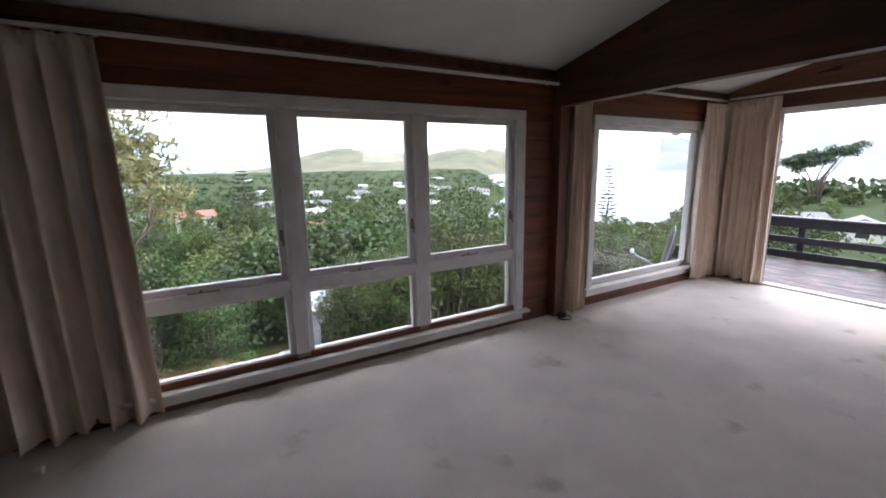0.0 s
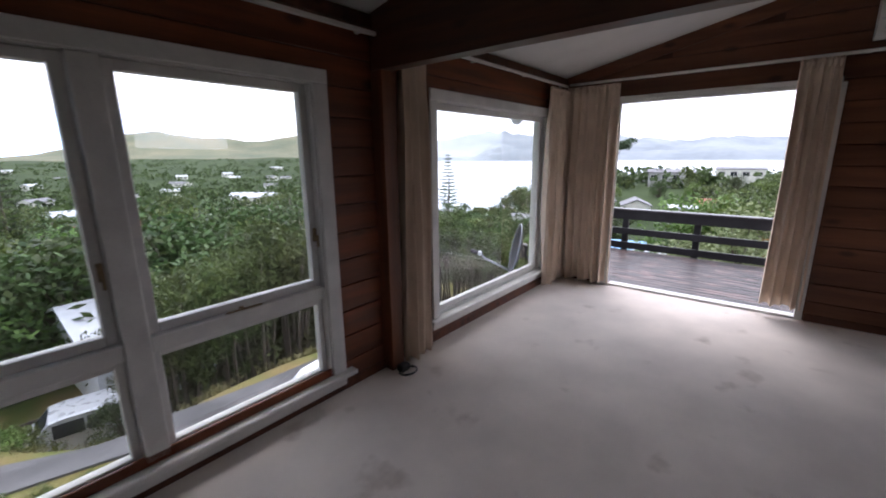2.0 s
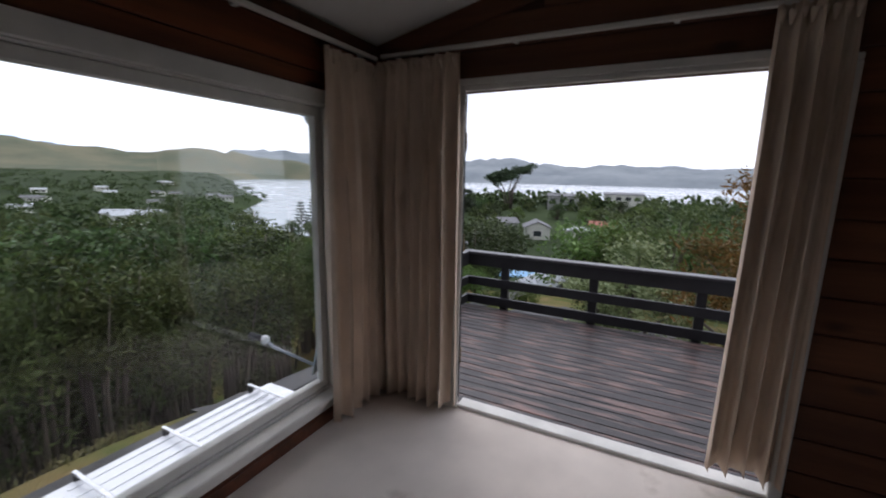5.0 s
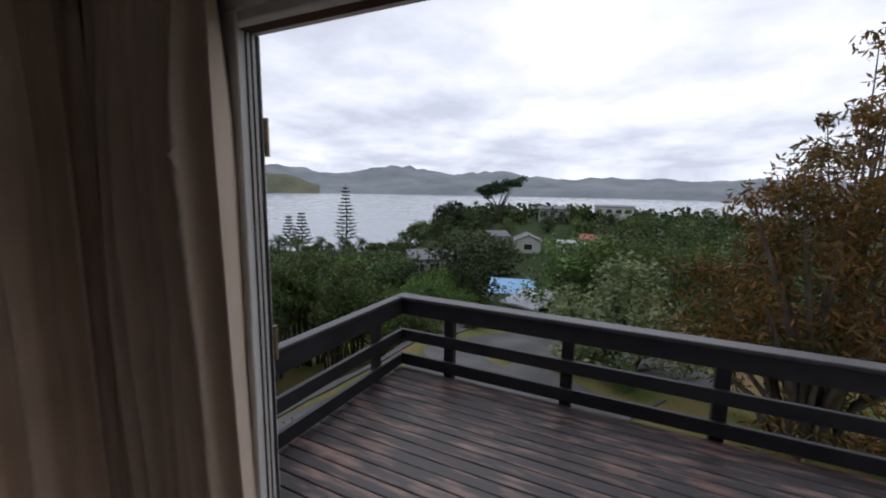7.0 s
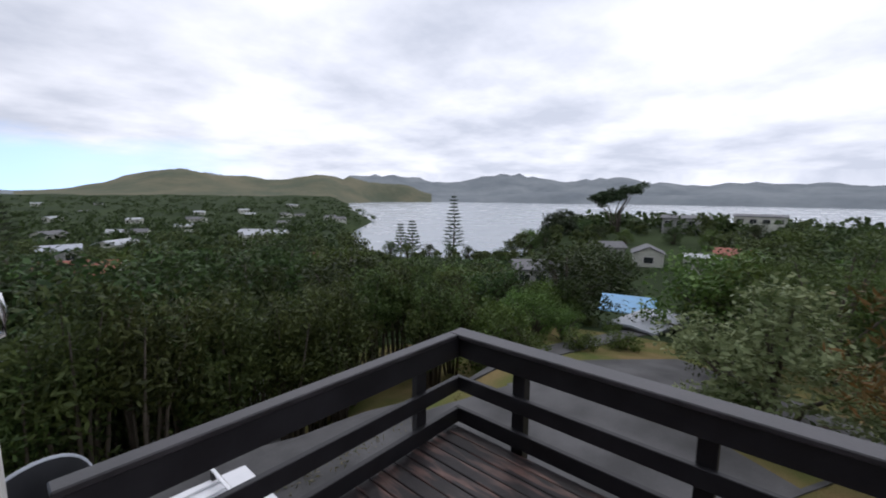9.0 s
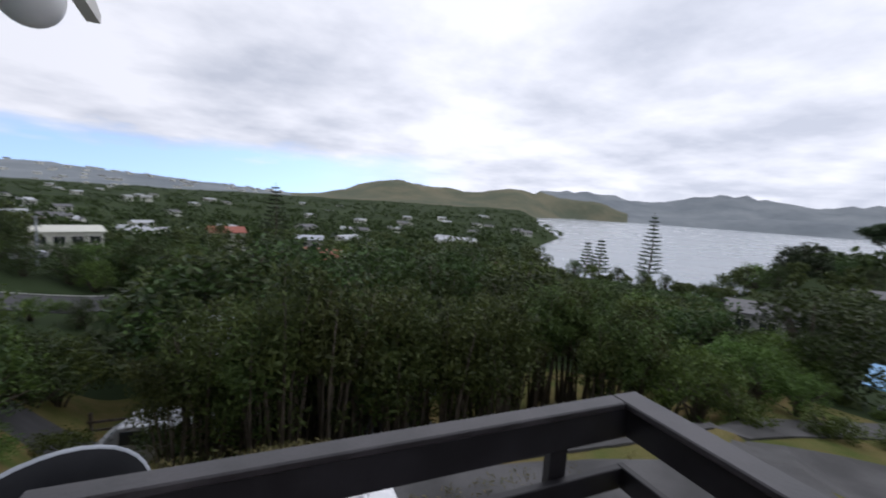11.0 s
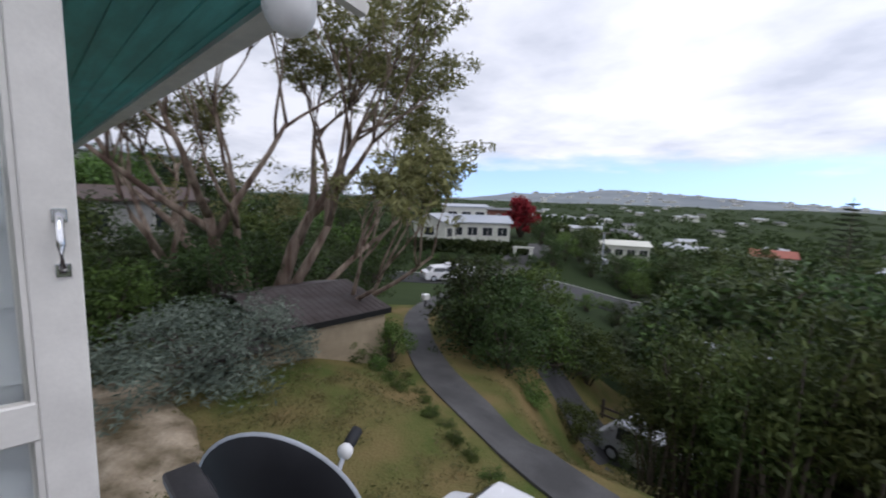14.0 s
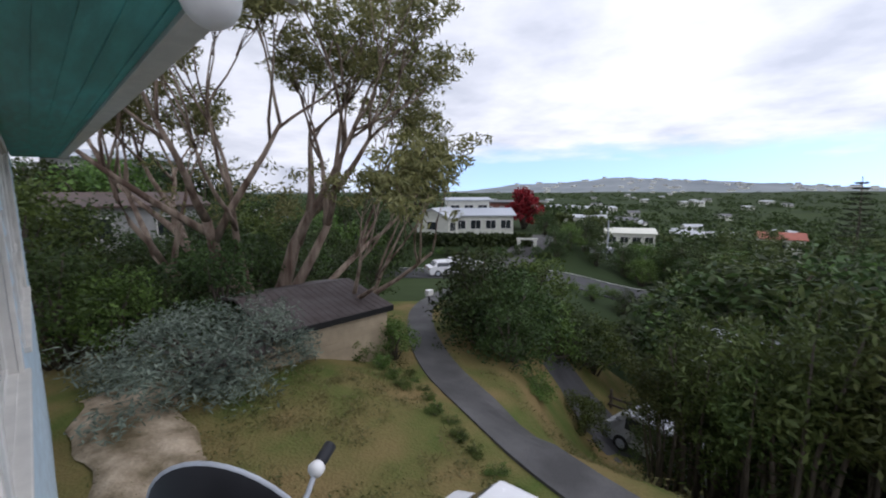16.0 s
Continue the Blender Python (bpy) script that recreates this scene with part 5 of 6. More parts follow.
for az, r, sz in ((55.5, 108, 1.1), (57.5, 110, 1.45), (59.5, 112, 1.7), (61.5, 114, 2.0), (63.5, 104, 1.3), (68.5, 116, 1.3), (70.5, 112, 1.1), (73.5, 108, 1.1), (47.5, 92, 0.9), (50.5, 95, 0.9), (53, 97, 0.95), (44.5, 90, 0.95), (42, 92, 1.0), (89, 60, 1.5), (92, 52, 1.5), (86, 66, 1.2), (95, 46, 1.6), (90, 84, 2.2), (94, 80, 2.3), (98, 70, 2.2), (83, 108, 1.3), (79, 112, 1.2), (87, 112, 1.5)):
    copy_thing(dark_k if r % 3 else mid_k, put_at(az, r, -0.3, sz, az * 2.3))
# crimson flowering tree
cl, tr = bushy(97, 6.4, 3.4, 40, 4200, 0.25, 0.34)
grow("flowering_tree", "round tree covered in crimson flowers", "tree", "", 97, 6, cl, L_RED, tr, 0.5, 0.3, at=put_at(-32.6, 68, 0.2, 0.92))
# clipped hedge above the road
hd = thing("hedge", "tall clipped dark green hedge above the road bank", "hedge")
rgen = np.random.default_rng(98)
cl = []
for i in range(46):
    az = -47.5 + 16 * i / 45
    x, y = 53 * math.sin(radians(az)), 53 * math.cos(radians(az))
    for z in (-0.5, 0.6, 1.8):
        cl.append(((x, y, -7.2 + z * 1.25), (0.8, 0.8, 1.0), 90))
leafpart("foliage", leaves_mesh("foliage", cl, 0.5, 0.3, rgen), L_DARK, hd)

# weeds along the lawn edge of the driveway
for i in range(11):
    x, y = -1.6 - 0.62 * i, 5.75 + 0.13 * i + 0.011 * i * i
    copy_thing(low_k, Matrix.Translation((x, y, ground_z(x, y) - 0.05)) @ Matrix.Rotation(i * 2.1, 4, "Z") @ Matrix.Diagonal((0.30 + 0.05 * (i % 3), 0.30, 0.20 + 0.05 * (i % 4), 1)))
# rough planting on the bank below the hedge
for i in range(15):
    az = -46.5 + 1.25 * i
    if abs(az + 31.3) > 1.0:
        copy_thing(dark_k if i % 2 else low_k, put_at(az, 49.5 + (i * 7 % 3) * 0.5, -0.2, 0.42 if i % 2 else 1.15, i * 1.9))

# ---- scattered trees of the valley ----
rng = random.Random(33)
spots, wood_cl = 0, []
KEEP_OFF = ((73, 86, 40, 100), (59, 69, 24, 62), (-48, -30, 30, 75), (62, 70, 50, 70), (70, 86, 26, 48), (72, 86, 62, 100), (-22, -16, 50, 90), (-60, -36, 24, 50), (5, 14, 60, 80))
while spots < 300:
    az, r = (rng.uniform(-96, 60) if rng.random() < 0.62 else rng.uniform(57, 108)), 24 * math.exp(rng.random() * 1.85)
    if any(a0 < az < a1 and r0 < r < r1 for a0, a1, r0, r1 in KEEP_OFF):
        continue
    if 40 < az < 57 and r > 95:
        continue
    x, y = r * math.sin(radians(az)), r * math.cos(radians(az))
    road_d = min(math.hypot(x - px, y - py) for px, py in ((-52, 16), (-45, 19), (-38, 22.5), (-31, 26.5), (-24, 31), (-18, 37.5), (-12, 45), (-5, 53), (2, 62)))
    if road_d < 6:
        continue
    g = ground_z(x, y)
    lim = 1.4 - r * rng.uniform(0.03, 0.11) - g
    if 38 < az < 60:
        lim = min(lim, 1.4 - r * 0.135 - g)
    if -62 < az < -10 and r < 54:
        lim = min(lim, 1.4 - r * rng.uniform(0.225, 0.3) - g)
    h = min(rng.uniform(3.5, 9), lim)
    if h < 1.2:
        continue
    k = rng.choice((dark_k, dark_k, mid_k))
    s = h / 4.4
    if r > 62:
        w = h * rng.uniform(0.35, 0.6)
        for _ in range(14):
            a, u = rng.uniform(0, 6.28), rng.random() ** 0.6
            f = rng.uniform(0.25, 0.95)
            q = w * u * math.sqrt(max(0.15, 1 - ((f - 0.45) / 0.62) ** 2))
            wood_cl.append(((x + q * math.cos(a), y + q * math.sin(a), g + h * f), (w * 0.4, w * 0.4, w * 0.3), 70))
        spots += 1
        continue
    w = s * rng.uniform(0.9, 1.5)
    copy_thing(k, Matrix.Translation((x, y, g - 0.2)) @ Matrix.Rotation(rng.uniform(0, 6.28), 4, "Z") @ Matrix.Diagonal((w, w, s, 1)))
    spots += 1

me = leaves_mesh("town_trees", wood_cl, 0.5, 0.24, np.random.default_rng(34))
me.materials.append(L_TOWN)
tagged(new("town_trees", me), "mixed dark and mid green trees between the houses", "woods", kind="stuff")

# far woods of the town and headland
rgen = np.random.default_rng(44)
cl = []
n = 0
while n < 4600:
    az, r = rng.uniform(-118, 112), 130 * math.exp(rng.random() * 2.1)
    if (40.5 < az < 58 and not (az < 43.2 and 300 < r < 400)) or (58 <= az and r > 210):
        continue
    x, y = r * math.sin(radians(az)), r * math.cos(radians(az))
    g = ground_z(x, y)
    if g < -28:
        continue
    s = rng.uniform(1.6, 4.0) * (1 + r / 900)
    h = min(s * rng.uniform(0.8, 1.7), max(0.8, 1.4 - 0.03 * r - g)) if r < 500 else s * 0.8
    cl.append(((x, y, g + h * 0.45), (s, s, h * 0.6), 30))
    n += 1
me = leaves_mesh("far_woods", cl, 1.9, 1.2, rgen)
me.materials.append(L_DARK)
tagged(new("far_woods", me), "dark green trees covering the far slopes", "woods", kind="stuff")


# ---- houses ----
def house(at, w, d, h, pitch, wallm, roofm, label, windows=3, group="", name="house", overhang=0.4, storeys=1, door=False):
    """A gabled house with windows; its front faces -y."""
    o = thing(name, label, "house" if name == "house" else name.replace("_", " "), group, at)
    part("wall", bx(-w / 2, w / 2, -d / 2, d / 2, -2.5, h), wallm, o)
    rz = h + d / 2 * pitch
    for sx in (-1, 1):
        bm = bmesh.new()
        v = [bm.verts.new((sx * (w / 2 - k), y, z)) for k in (0.01, 0.15) for y, z in ((-d / 2, h), (d / 2, h), (0, rz))]
        for f in ((0, 1, 2), (5, 4, 3), (0, 1, 4, 3), (1, 2, 5, 4), (2, 0, 3, 5)):
            bm.faces.new([v[i] for i in f])
        bmesh.ops.recalc_face_normals(bm, faces=bm.faces)
        part("gable", bm, wallm, o)
    x0, x1, e = -w / 2 - overhang, w / 2 + overhang, d / 2 + overhang
    ez = h - overhang * pitch
    bm = bmesh.new()
    v = [bm.verts.new((x, y, z + t)) for t in (0.0, 0.14) for x in (x0, x1) for y, z in ((-e, ez), (0, rz), (e, ez))]
    for a, b in ((0, 1), (1, 2)):
        bm.faces.new((v[a], v[b], v[b + 3], v[a + 3])); bm.faces.new((v[a + 6], v[b + 6], v[b + 9], v[a + 9]))
    for q in ((0, 3, 9, 6), (2, 5, 11, 8), (0, 1, 7, 6), (1, 2, 8, 7), (3, 4, 10, 9), (4, 5, 11, 10)):
        bm.faces.new([v[i] for i in q])
    bmesh.ops.recalc_face_normals(bm, faces=bm.faces)
    part("roof", bm, roofm, o)
    for s in range(storeys):
        zc = h - 1.35 - 2.6 * s
        for k in range(windows):
            x = -w / 2 + w * (k + 0.5) / windows
            ww = min(0.8, w / windows * 0.32)
            wn_ = part("window", bx(x - ww - 0.08, x + ww + 0.08, -d / 2 - 0.05, -d / 2 + 0.02, zc - 0.68, zc + 0.68), M_WHITE, o, "white window frame")
            part("pane", bx(x - ww, x - 0.03, -d / 2 - 0.07, -d / 2 - 0.045, zc - 0.6, zc + 0.6), M_DARKGLASS, wn_)
            part("pane", bx(x + 0.03, x + ww, -d / 2 - 0.07, -d / 2 - 0.045, zc - 0.6, zc + 0.6), M_DARKGLASS, wn_)
    for sx in (-1, 1):
        wn_ = part("window", bx(sx * w / 2 - 0.05, sx * w / 2 + 0.05, -0.9, 0.9, h - 1.9, h - 0.6), M_WHITE, o, "white window frame")
        part("pane", bx(sx * w / 2 - 0.07, sx * w / 2 + 0.07, -0.8, 0.8, h - 1.8, h - 0.7), M_DARKGLASS, wn_)
    return o


house(face(-44, 60, 0.1, 62), 5.0, 5.2, 2.5, 0.45, M_CREAM, M_IRONW, "white weatherboard house with a gabled front above the hedge", 2)
house(face(-38.5, 63, 0.2, 10), 9.0, 6, 2.6, 0.28, M_CREAM, M_LGREY, "white house with pale grey roof above the road", 4)
house(face(-40.5, 66, 2.2, 10), 6.5, 5, 2.6, 0.12, M_CREAM, M_LGREY, "white upper storey with a flat pale roof", 3)
house(face(-36.5, 76, 2.0, 0), 6, 5, 2.2, 0.1, M_BRICK, M_IRONG, "red brick house behind the hedge", 2)
house(face(-19.5, 92, 0.5, 8), 9, 7, 4.2, 0.2, M_CREAM, M_CREAM, "large cream house with shallow roof", 4, storeys=1)
house(face(-25, 88, 0.5, 0), 8, 6, 2.8, 0.12, M_CREAM, M_IRONW, "low cream house with white roof", 4)
house(face(-14.5, 96, 0.2, 0), 6, 5, 2.4, 0.2, M_CREAM, M_IRONW, "small white house with a pale roof", 2)
house(face(-4.5, 120, 2.5, 8), 8, 6, 2.8, 0.4, M_CREAM, M_REDROOF, "white house with a red gable roof", 3)
house(face(-8.5, 95, -0.5, 40), 5, 5, 2.6, 0.35, M_CREAM, M_IRONG, "white house with grey roof among trees", 2)
house(face(7.3, 66, 0.8, -25), 8, 6.5, 2.8, 0.35, M_CREAM, M_REDROOF, "house with a faded red tiled roof", 3)
house(face(5.5, 105, 2, 0), 6, 5, 3.0, 0.3, M_GREYW, M_LGREY, "blue-grey house among trees", 2)
house(face(25, 140, 3.0, 10), 10, 7, 3.2, 0.25, M_CREAM, M_IRONW, "white two-storey house on the headland", 4)
house(face(29, 85, 1.0, -20), 9, 6, 2.2, 0.3, M_BRICK, M_IRONB, "low house with a dark brown roof", 3)
house(face(63.2, 62, -0.7, 12), 7.0, 6, 3.2, 0.3, M_GREYW, M_IRONG, "grey house with a dark tiled roof", 3)
house(face(71.5, 90, 0.2, 20), 6, 5, 2.2, 0.35, M_GREYW, M_IRONG, "house with grey tiled roof on the rise", 2)
house(face(76.5, 86, 0.0, 95), 6, 5, 2.4, 0.45, M_CREAM, M_IRONG, "white gabled house with dark grey roof", 2)
house(face(82.3, 82, 0.2, 0), 5, 5, 2.6, 0.05, M_CREAM, M_IRONW, "white flat-roofed house on the rise", 3)
house(face(85.2, 90, 0.2, 0), 5, 5, 2.0, 0.35, M_BRICK, M_REDROOF, "house with an orange-red roof", 2)
house(face(80, 140, 0.5, 0), 12, 7, 4.0, 0.2, M_GREYW, M_IRONG, "grey house on the skyline", 4)
house(face(87, 150, 1.0, 0), 12, 7, 4.0, 0.15, M_CREAM, M_IRONG, "long house on the skyline", 4)
house(face(76.0, 37, -0.5, 0), 3.4, 4.5, 1.0, 0.3, M_GREYW, M_BLUEROOF, "low pavilion with a bright blue roof", 1)
house(face(79.5, 27, -0.6, 70), 4.2, 2, 1.1, 0.12, M_GREYW, M_LGREY, "low shed with pale roof below the bank", 1)
house(face(-82.5, 46, 4.4, 0), 9, 7, 2.4, 0.22, M_GREYW, M_LGREY, "house with a blue-grey roof behind the trees", 3)
house(face(-82, 34, 1.3, 10), 8, 6, 2.2, 0.25, M_GREYW, M_IRONR, "low grey-walled house with a brown roof behind trees", 2)
house(face(-66.5, 48, 1.5, 20), 4, 4, 2.4, 0.5, M_CREAM, M_IRONW, "small white cottage glimpsed behind the gum tree", 1)
# white iron-roofed building below the manuka belt
house(Matrix.Translation((3.4, 20.9, -8.3)) @ Matrix.Rotation(radians(2), 4, "Z"), 11.4, 6, 2.8, 0.28, M_WB, M_IRONW, "white building with a white iron roof below the trees", 4)
# houses spread through the town
base = house(face(-10, 200, 0.5, 10), 9, 7, 3.0, 0.3, M_CREAM, M_IRONW, "small pale house on the far slope", 3, "far houses")
base2 = house(face(12, 230, 0.5, -15), 9, 7, 3.0, 0.35, M_CREAM, M_IRONG, "small grey-roofed house on the far slope", 3, "far houses")
rng = random.Random(55)
n = 0
while n < 75:
    az, r = rng.uniform(-38, 40), 150 * math.exp(rng.random() * 2.2)
    if az > -12 and r > 700:
        continue
    x, y = r * math.sin(radians(az)), r * math.cos(radians(az))
    g = ground_z(x, y)
    if g < -27:
        continue
    lift = rng.uniform(-0.6, 1.6)
    copy_thing(rng.choice((base, base, base2)), Matrix.Translation((x, y, g + lift)) @ Matrix.Rotation(radians(-az + rng.uniform(-50, 50)), 4, "Z") @ Matrix.Diagonal((1, 1, 1, 1)))
    n += 1

for n in range(90):
    az, r = rng.uniform(-36, 2), rng.uniform(1500, 2200)
    x, y = r * math.sin(radians(az)), r * math.cos(radians(az))
    copy_thing(rng.choice((base, base, base2)), Matrix.Translation((x, y, ground_z(x, y) + 1)) @ Matrix.Rotation(radians(-az + rng.uniform(-50, 50)), 4, "Z") @ Matrix.Diagonal((1.7, 1.7, 1.5, 1)))

# shed by the driveway
sh = thing("shed", "tan block garage with a rusty brown iron roof", "shed")
X0, X1, Y0, Y1 = -14.6, -9.35, 5.35, 8.45
part("wall", bx(X0, X1, Y0, Y1, -5.2, -2.54), M_TAN, sh)
for k in range(8):
    part("block_course", bx(X1 + 0.001, X1 + 0.012, Y0 + 0.02, Y1 - 0.02, -4.7 + k * 0.25, -4.7 + k * 0.25 + 0.235, 0.003), M_TAN, sh)
bm = bmesh.new()
v = [bm.verts.new((x, y, z + t)) for t in (0.0, 0.09) for y in (Y0 - 0.9, Y1 + 0.2) for x, z in ((X1 + 0.10, -2.50), (-12.0, -1.98), (X0 - 0.1, -2.50))]
for a, b in ((0, 1), (1, 2)):
    bm.faces.new((v[a], v[b], v[b + 3], v[a + 3])); bm.faces.new((v[a + 6], v[b + 6], v[b + 9], v[a + 9]))
for q in ((0, 3, 9, 6), (2, 5, 11, 8), (0, 1, 7, 6), (1, 2, 8, 7), (3, 4, 10, 9), (4, 5, 11, 10)):
    bm.faces.new([v[i] for i in q])
bmesh.ops.recalc_face_normals(bm, faces=bm.faces)
part("roof", bm, M_IRONB, sh)
for k in range(18):
    y = Y0 - 0.8 + k * 0.23
    bm = bmesh.new(); tube(bm, [(X1 + 0.09, y, -2.415), (-12.0, y, -1.90)], [0.02, 0.02], 5)
    part("roof_rib", bm, M_IRONB, sh)
part("fascia", bx(X1 + 0.102, X1 + 0.122, Y0 - 0.9, Y1 + 0.2, -2.60, -2.42), M_BLACK, sh)
part("lean_to_roof", bx(X1 - 0.9, X1 + 0.4, Y0 - 2.6, Y0 - 0.91, -2.80, -2.72), M_IRONB, sh)
part("lean_to_wall", bx(X1 - 0.8, X1 + 0.1, Y0 - 2.4, Y0 - 0.01, -5.0, -2.81), M_TAN, sh)


# ---- vehicles ----
def car(at, paint, label, L=4.5, W=1.75, H=1.45, van=False, rack=False, name="car"):
    """A vehicle, nose towards +x, wheels on z = 0."""
    o = thing(name, label, name, "", at)
    if van:
        side = ((-0.5, 0.35), (-0.5, 0.80), (-0.49, 0.95), (-0.34, 0.97), (0.20, 0.985), (0.30, 0.95), (0.42, 0.62), (0.50, 0.53), (0.50, 0.25), (0.46, 0.18), (-0.48, 0.18))
        glass_lo, glass_hi = 0.60, 0.90
    else:
        side = ((-0.5, 0.35), (-0.49, 0.62), (-0.40, 0.68), (-0.31, 0.97), (-0.02, 1.0), (0.10, 0.95), (0.24, 0.68), (0.46, 0.58), (0.5, 0.45), (0.5, 0.25), (0.46, 0.16), (-0.48, 0.16))
        glass_lo, glass_hi = 0.66, 0.93
    bm = bmesh.new()
    cols = []
    for yy, inset in ((-0.5, 1.0), (-0.46, 0.0), (0.46, 0.0), (0.5, 1.0)):
        cols.append([bm.verts.new((x * L * (0.985 if inset else 1), yy * W * (1 - (0.16 if z > glass_lo else 0.0) * (z - glass_lo) / (1 - glass_lo)), z * H - (0.03 if inset and z > 0.9 else 0))) for x, z in side])
    n = len(side)
    for a, b in zip(cols, cols[1:]):
        for i in range(n):
            bm.faces.new((a[i], a[(i + 1) % n], b[(i + 1) % n], b[i]))
    bm.faces.new(cols[0]); bm.faces.new(cols[-1][::-1])
    bmesh.ops.recalc_face_normals(bm, faces=bm.faces)
    part("body", bm, paint, o, smooth=False)
    xs = ((-0.45, -0.20), (-0.18, 0.06), (0.08, 0.28)) if van else ((-0.30, -0.05), (-0.03, 0.16))
    for s in (-1, 1):
        for a, b in xs:
            top = (glass_hi - 0.02) * H
            bm = bmesh.new()
            shrink = 0.0 if van else 0.06
            v = [bm.verts.new((x * L, s * (W * yy * 0.5 + off), z)) for off in (0.012, -0.03) for x, z, yy in ((a - (0 if a > -0.2 else shrink * 0.5), glass_lo * H + 0.02, 1.0), (b + (shrink if b > 0.1 else 0), glass_lo * H + 0.02, 1.0), (b, top, 1 - 0.16 * (top / H - glass_lo) / (1 - glass_lo)), (a, top, 1 - 0.16 * (top / H - glass_lo) / (1 - glass_lo)))]
            for f in ((0, 1, 2, 3), (4, 5, 6, 7), (0, 1, 5, 4), (1, 2, 6, 5), (2, 3, 7, 6), (3, 0, 4, 7)):
                bm.faces.new([v[i] for i in f])
            bmesh.ops.recalc_face_normals(bm, faces=bm.faces)
            part("side_window", bm, M_DARKGLASS, o, "dark side window")
    # windscreen and rear window
    f0, f1 = ((0.42, 0.62), (0.30, 0.95)) if van else ((0.24, 0.68), (0.10, 0.95))
    r0, r1 = ((-0.5, 0.62), (-0.497, 0.88)) if van else ((-0.40, 0.68), (-0.31, 0.97))
    for (xa, za), (xb, zb), sg in ((f0, f1, 1), (r0, r1, -1)):
        bm = bmesh.new()
        v = [bm.verts.new(((xa + (xb - xa) * t) * L + sg * o_, y * W, (za + (zb - za) * t) * H + o_ * 0.6)) for o_ in (0.012, -0.01) for t, y in ((0.08, -0.40), (0.08, 0.40), (0.9, 0.35), (0.9, -0.35))]
        for f in ((0, 1, 2, 3), (4, 5, 6, 7), (0, 1, 5, 4), (1, 2, 6, 5), (2, 3, 7, 6), (3, 0, 4, 7)):
            bm.faces.new([v[i] for i in f])
        bmesh.ops.recalc_face_normals(bm, faces=bm.faces)
        part("windscreen" if sg > 0 else "rear_window", bm, M_DARKGLASS, o, "dark glass")
    for x in (-0.31, 0.31):
        for s in (-1, 1):
            mw = Matrix.Translation((x * L, s * W * 0.46, 0.32)) @ Matrix.Rotation(math.pi / 2, 4, "X")
            wh = part("wheel", lathe(bmesh.new(), ((0.20, -0.10), (0.30, -0.105), (0.32, -0.07), (0.32, 0.07), (0.30, 0.105), (0.20, 0.10)), 18, mw), M_TYRE, o, "black tyre")
            part("rim", lathe(bmesh.new(), ((0.05, -0.112), (0.19, -0.104), (0.19, 0.104), (0.05, 0.112)), 14, mw), M_LGREY, wh, "grey wheel rim")
    for s in (-1, 1):
        part("headlight", bx(L * 0.485, L * 0.503, s * W * 0.36 - 0.14, s * W * 0.36 + 0.14, H * 0.42, H * 0.50, 0.01), M_GLOBE, o, "clear headlight")
        part("tail_light", bx(-L * 0.503, -L * 0.485, s * W * 0.42 - 0.07, s * W * 0.42 + 0.07, H * 0.45, H * 0.60, 0.01), M_REDROOF, o, "red tail light")
    if rack:
        for x in (-0.40, -0.10, 0.12):
            bar = part("roof_bar", bx(x * L - 0.025, x * L + 0.025, -W * 0.42, W * 0.42, H * 0.985 + 0.07, H * 0.985 + 0.105, 0.006), M_CHROME, o, "bright metal roof bar")
            for s in (-1, 1):
                part("foot", bx(x * L - 0.03, x * L + 0.03, s * W * 0.39 - 0.03, s * W * 0.39 + 0.03, H * 0.93, H * 0.985 + 0.07, 0.004), M_BLACK, bar)
        for k in range(7):
            y = (k - 3) * 0.2
            part("roof_rib", bx(-0.42 * L, 0.15 * L, y - 0.02, y + 0.02, H * 0.972, H * 0.985 + 0.008, 0.004), paint, o)
    return o


car(Matrix.Translation((0.1, 3.35, -3.88)) @ Matrix.Rotation(math.pi, 4, "Z"), M_CARPAINT, "white van with bright roof bars parked beside the house", 4.6, 1.85, 1.76, True, True, "van")
car(Matrix.Translation((-2.6, 16.2, ground_z(-2.6, 16.2) + 0.06)) @ Matrix.Rotation(radians(170), 4, "Z"), M_SILVER, "silver people carrier parked under the trees", 4.1, 1.7, 1.65, True)
car(face(-42.2, 38.5, 0.12, 20), M_CARPAINT, "white car on the road", 4.4, 1.75, 1.45)
car(face(-40.2, 41, 0.12, 25), M_CARPAINT, "white car on the road", 4.4, 1.75, 1.5)
car(face(-22.7, 62, 0.3, 10), M_SILVER, "silver car parked by the power pole", 4.3, 1.7, 1.45)


# ---- poles, letterbox, fence ----
def power_pole(at, h, label):
    o = thing("power_pole", label, "power pole", "power poles", at)
    part("pole", tube(bmesh.new(), [(0, 0, -0.5), (0, 0, h)], [0.14, 0.10], 8), M_LGREY, o)
    part("crossarm", bx(-0.9, 0.9, -0.06, 0.06, h - 0.35, h - 0.22), M_TRUNK, o)
    for x in (-0.8, -0.3, 0.3, 0.8):
        part("insulator", lathe(bmesh.new(), ((0.03, h - 0.22), (0.05, h - 0.15), (0.02, h - 0.06)), 8, Matrix.Translation((x, 0, 0))), M_WHITE, o)


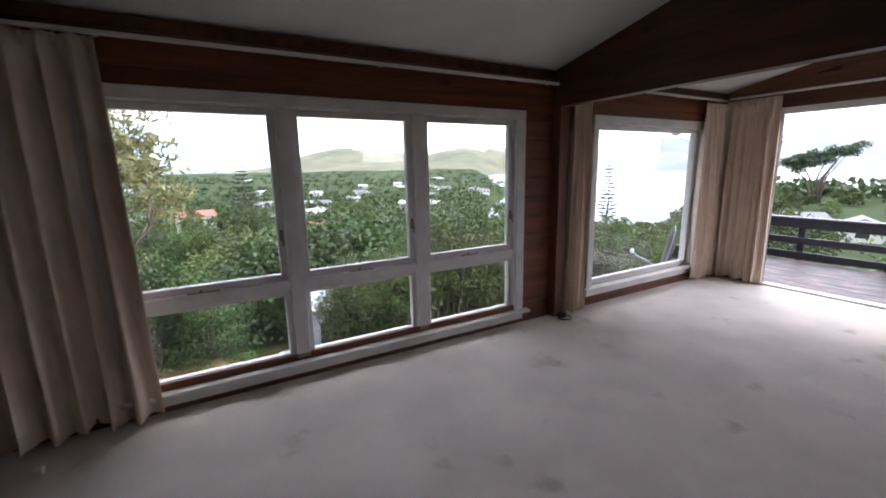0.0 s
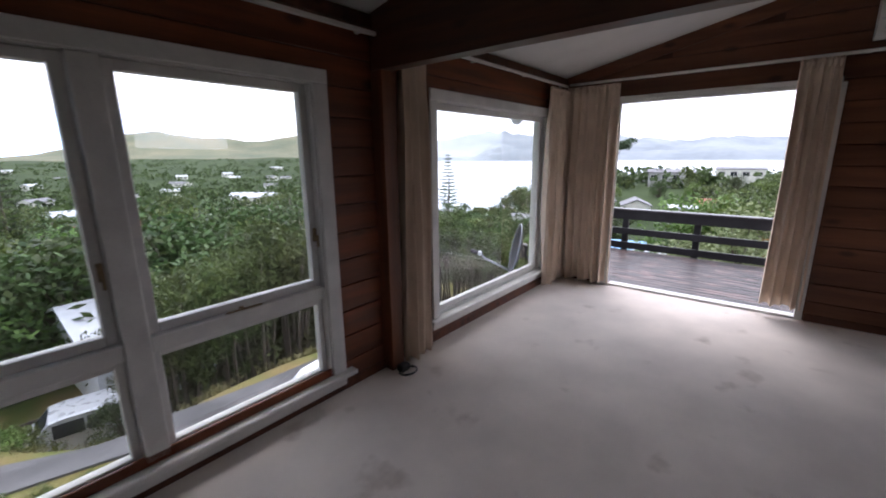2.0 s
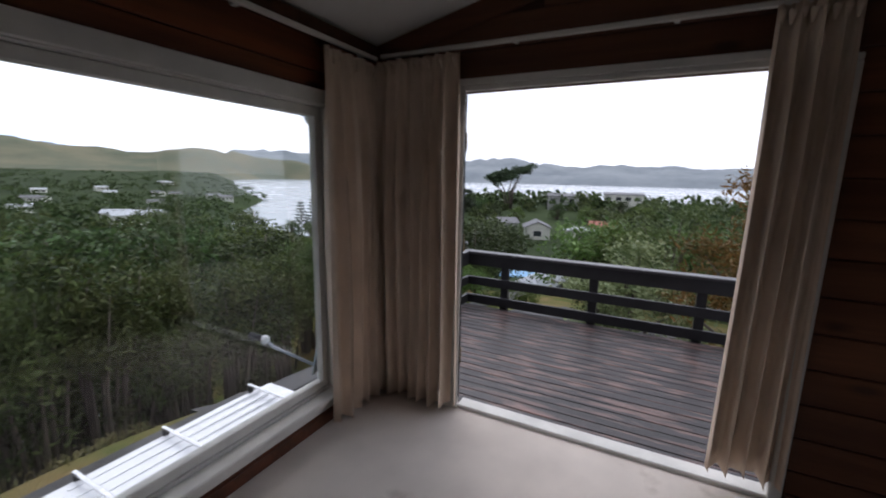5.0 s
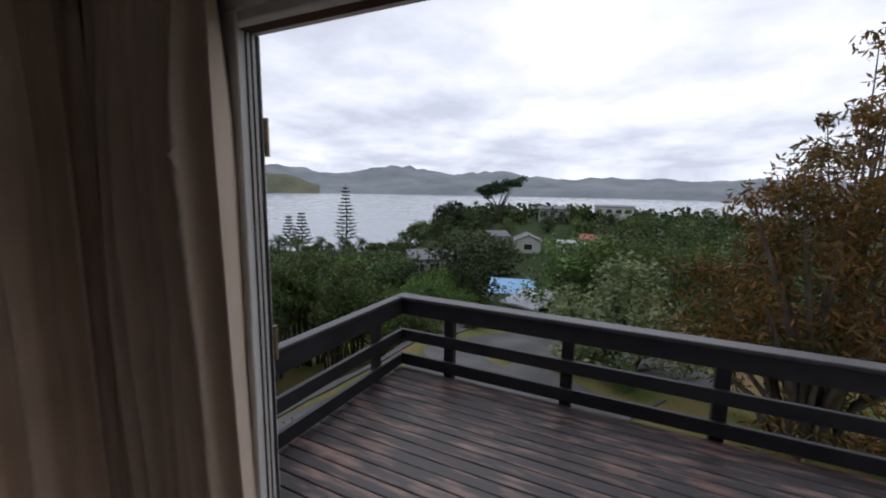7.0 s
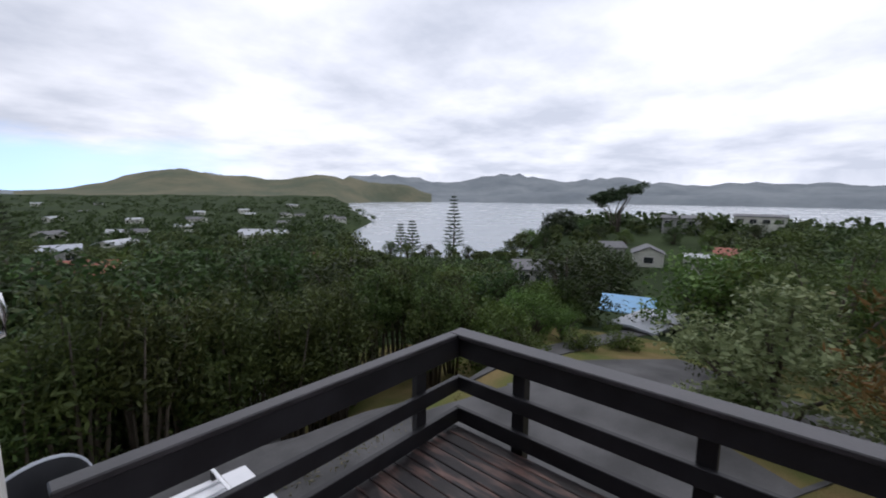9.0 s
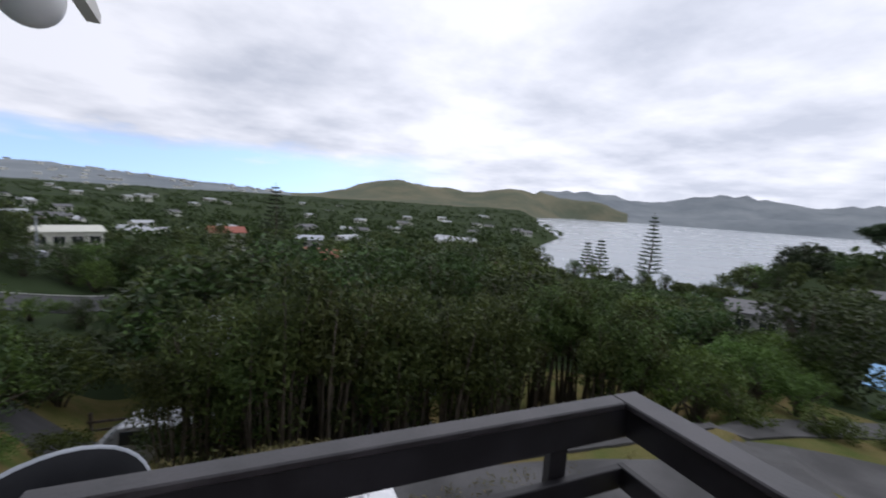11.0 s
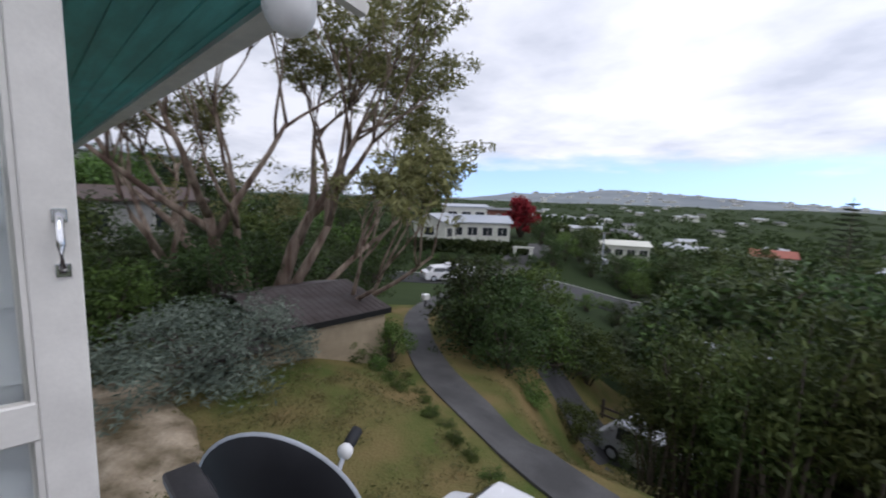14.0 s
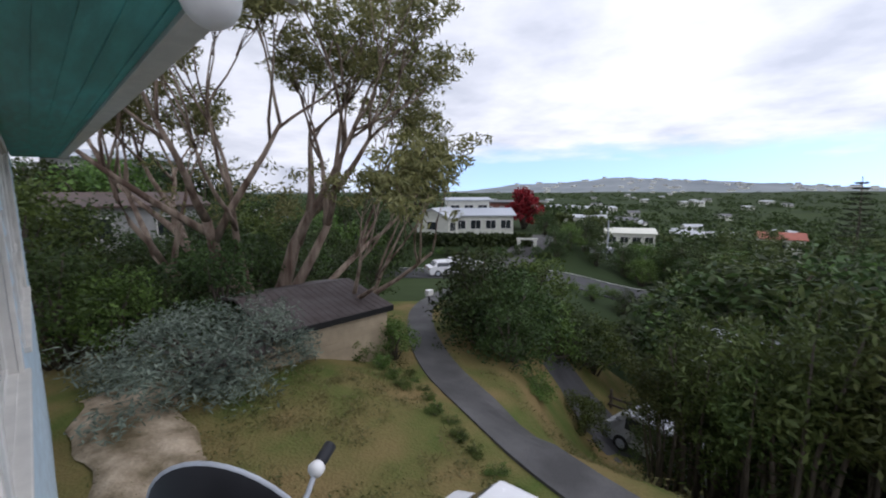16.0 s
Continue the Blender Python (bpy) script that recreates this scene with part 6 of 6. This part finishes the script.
power_pole(face(-21.5, 64, 0, 20), 5.8, "grey power pole beside the road")
power_pole(face(-55.5, 40, 0, 20), 4.6, "grey power pole beside the road")
lb = thing("letterbox", "white letterbox on a post at the drive entrance", "letterbox", at=Matrix.Translation((-15.2, 15.9, ground_z(-15.2, 15.9))))
part("post", bx(-0.04, 0.04, -0.04, 0.04, -0.2, 0.5), M_BLACK, lb)
part("box", bx(-0.16, 0.16, -0.2, 0.2, 0.5, 0.82, 0.02), M_GLOBE, lb, "white painted box")
fn = thing("fence", "low weathered timber rail fence by the lower drive", "fence")
for k in range(5):
    x = -5.5 + k * 1.3
    part("post", bx(x - 0.05, x + 0.05, 18.2, 18.3, ground_z(x, 18.2) - 0.2, ground_z(x, 18.2) + 0.9), M_TRUNK, fn)
for z in (0.45, 0.8):
    part("rail", bx(-5.6, -0.2, 18.16, 18.2, ground_z(-3, 18.2) + z, ground_z(-3, 18.2) + z + 0.1), M_TRUNK, fn)
gp = thing("garage_gateway", "small white gateway in the hedge", "gateway", at=face(-31.3, 51, 0, 0))
part("pillar", bx(-1.5, -1.1, -0.2, 0.2, -0.3, 1.7), M_CREAM, gp); part("pillar", bx(0.5, 0.9, -0.2, 0.2, -0.3, 1.7), M_CREAM, gp); part("lintel", bx(-1.6, 1.0, -0.22, 0.22, 1.7, 1.9), M_CREAM, gp)

# rough grass of the lawn and the banks
rng = random.Random(66)
rgen = np.random.default_rng(67)
cl = []
while len(cl) < 1500:
    x, y = rng.uniform(-13, 9), rng.uniform(0.6, 11.5)
    line = 6.75 + (0.12 * max(0, -x) + 0.028 * x * x if x < 0 else 0)
    if abs(y - line) < 1.25 or (x > -2.9 and y < 5.2) or noise.noise(Vector((x, y, 0)) * 0.5) < -0.25:
        continue
    cl.append(((x, y, ground_z(x, y) + 0.03), (0.28, 0.28, 0.05), 16))
me = leaves_mesh("rough_grass", cl, 0.11, 0.02, rgen)
me.materials.append(L_GRASS)
tagged(new("rough_grass", me), "rough mixed green and dry grass", "grass", kind="stuff")

# bare clay bank beside the house
bm = bmesh.new()
gx, gy = 22, 16
rows = []
for i in range(gx + 1):
    row = []
    for j in range(gy + 1):
        x, y = -11.4 + 6.2 * i / gx, 0.45 + 1.9 * j / gy
        u, w = i / gx, j / gy
        lift = (0.16 * math.sin(math.pi * min(1, w * 0.9 + 0.1)) * smooth(0, 0.2, u) * smooth(1.0, 0.55, u)) * (1 - smooth(0.65, 1.0, w)) + 0.10 * noise.noise(Vector((x * 1.3, y * 1.6, 0)))
        edge = min(1, 6 * min(u, 1 - u, w + 0.12, 1 - w))
        row.append(bm.verts.new((x + 0.2 * noise.noise(Vector((y, x, 3))), y + 0.3 * noise.noise(Vector((x, y, 5))), ground_z(x, y) + 0.03 + lift * edge - 0.12 * (1 - edge))))
    rows.append(row)
for a, b in zip(rows, rows[1:]):
    for j in range(gy):
        bm.faces.new((a[j], a[j + 1], b[j + 1], b[j]))
tagged(part("clay_bank", bm, M_DIRT, smooth=True), "bare pale clay bank beside the house wall", "bank", kind="structure")
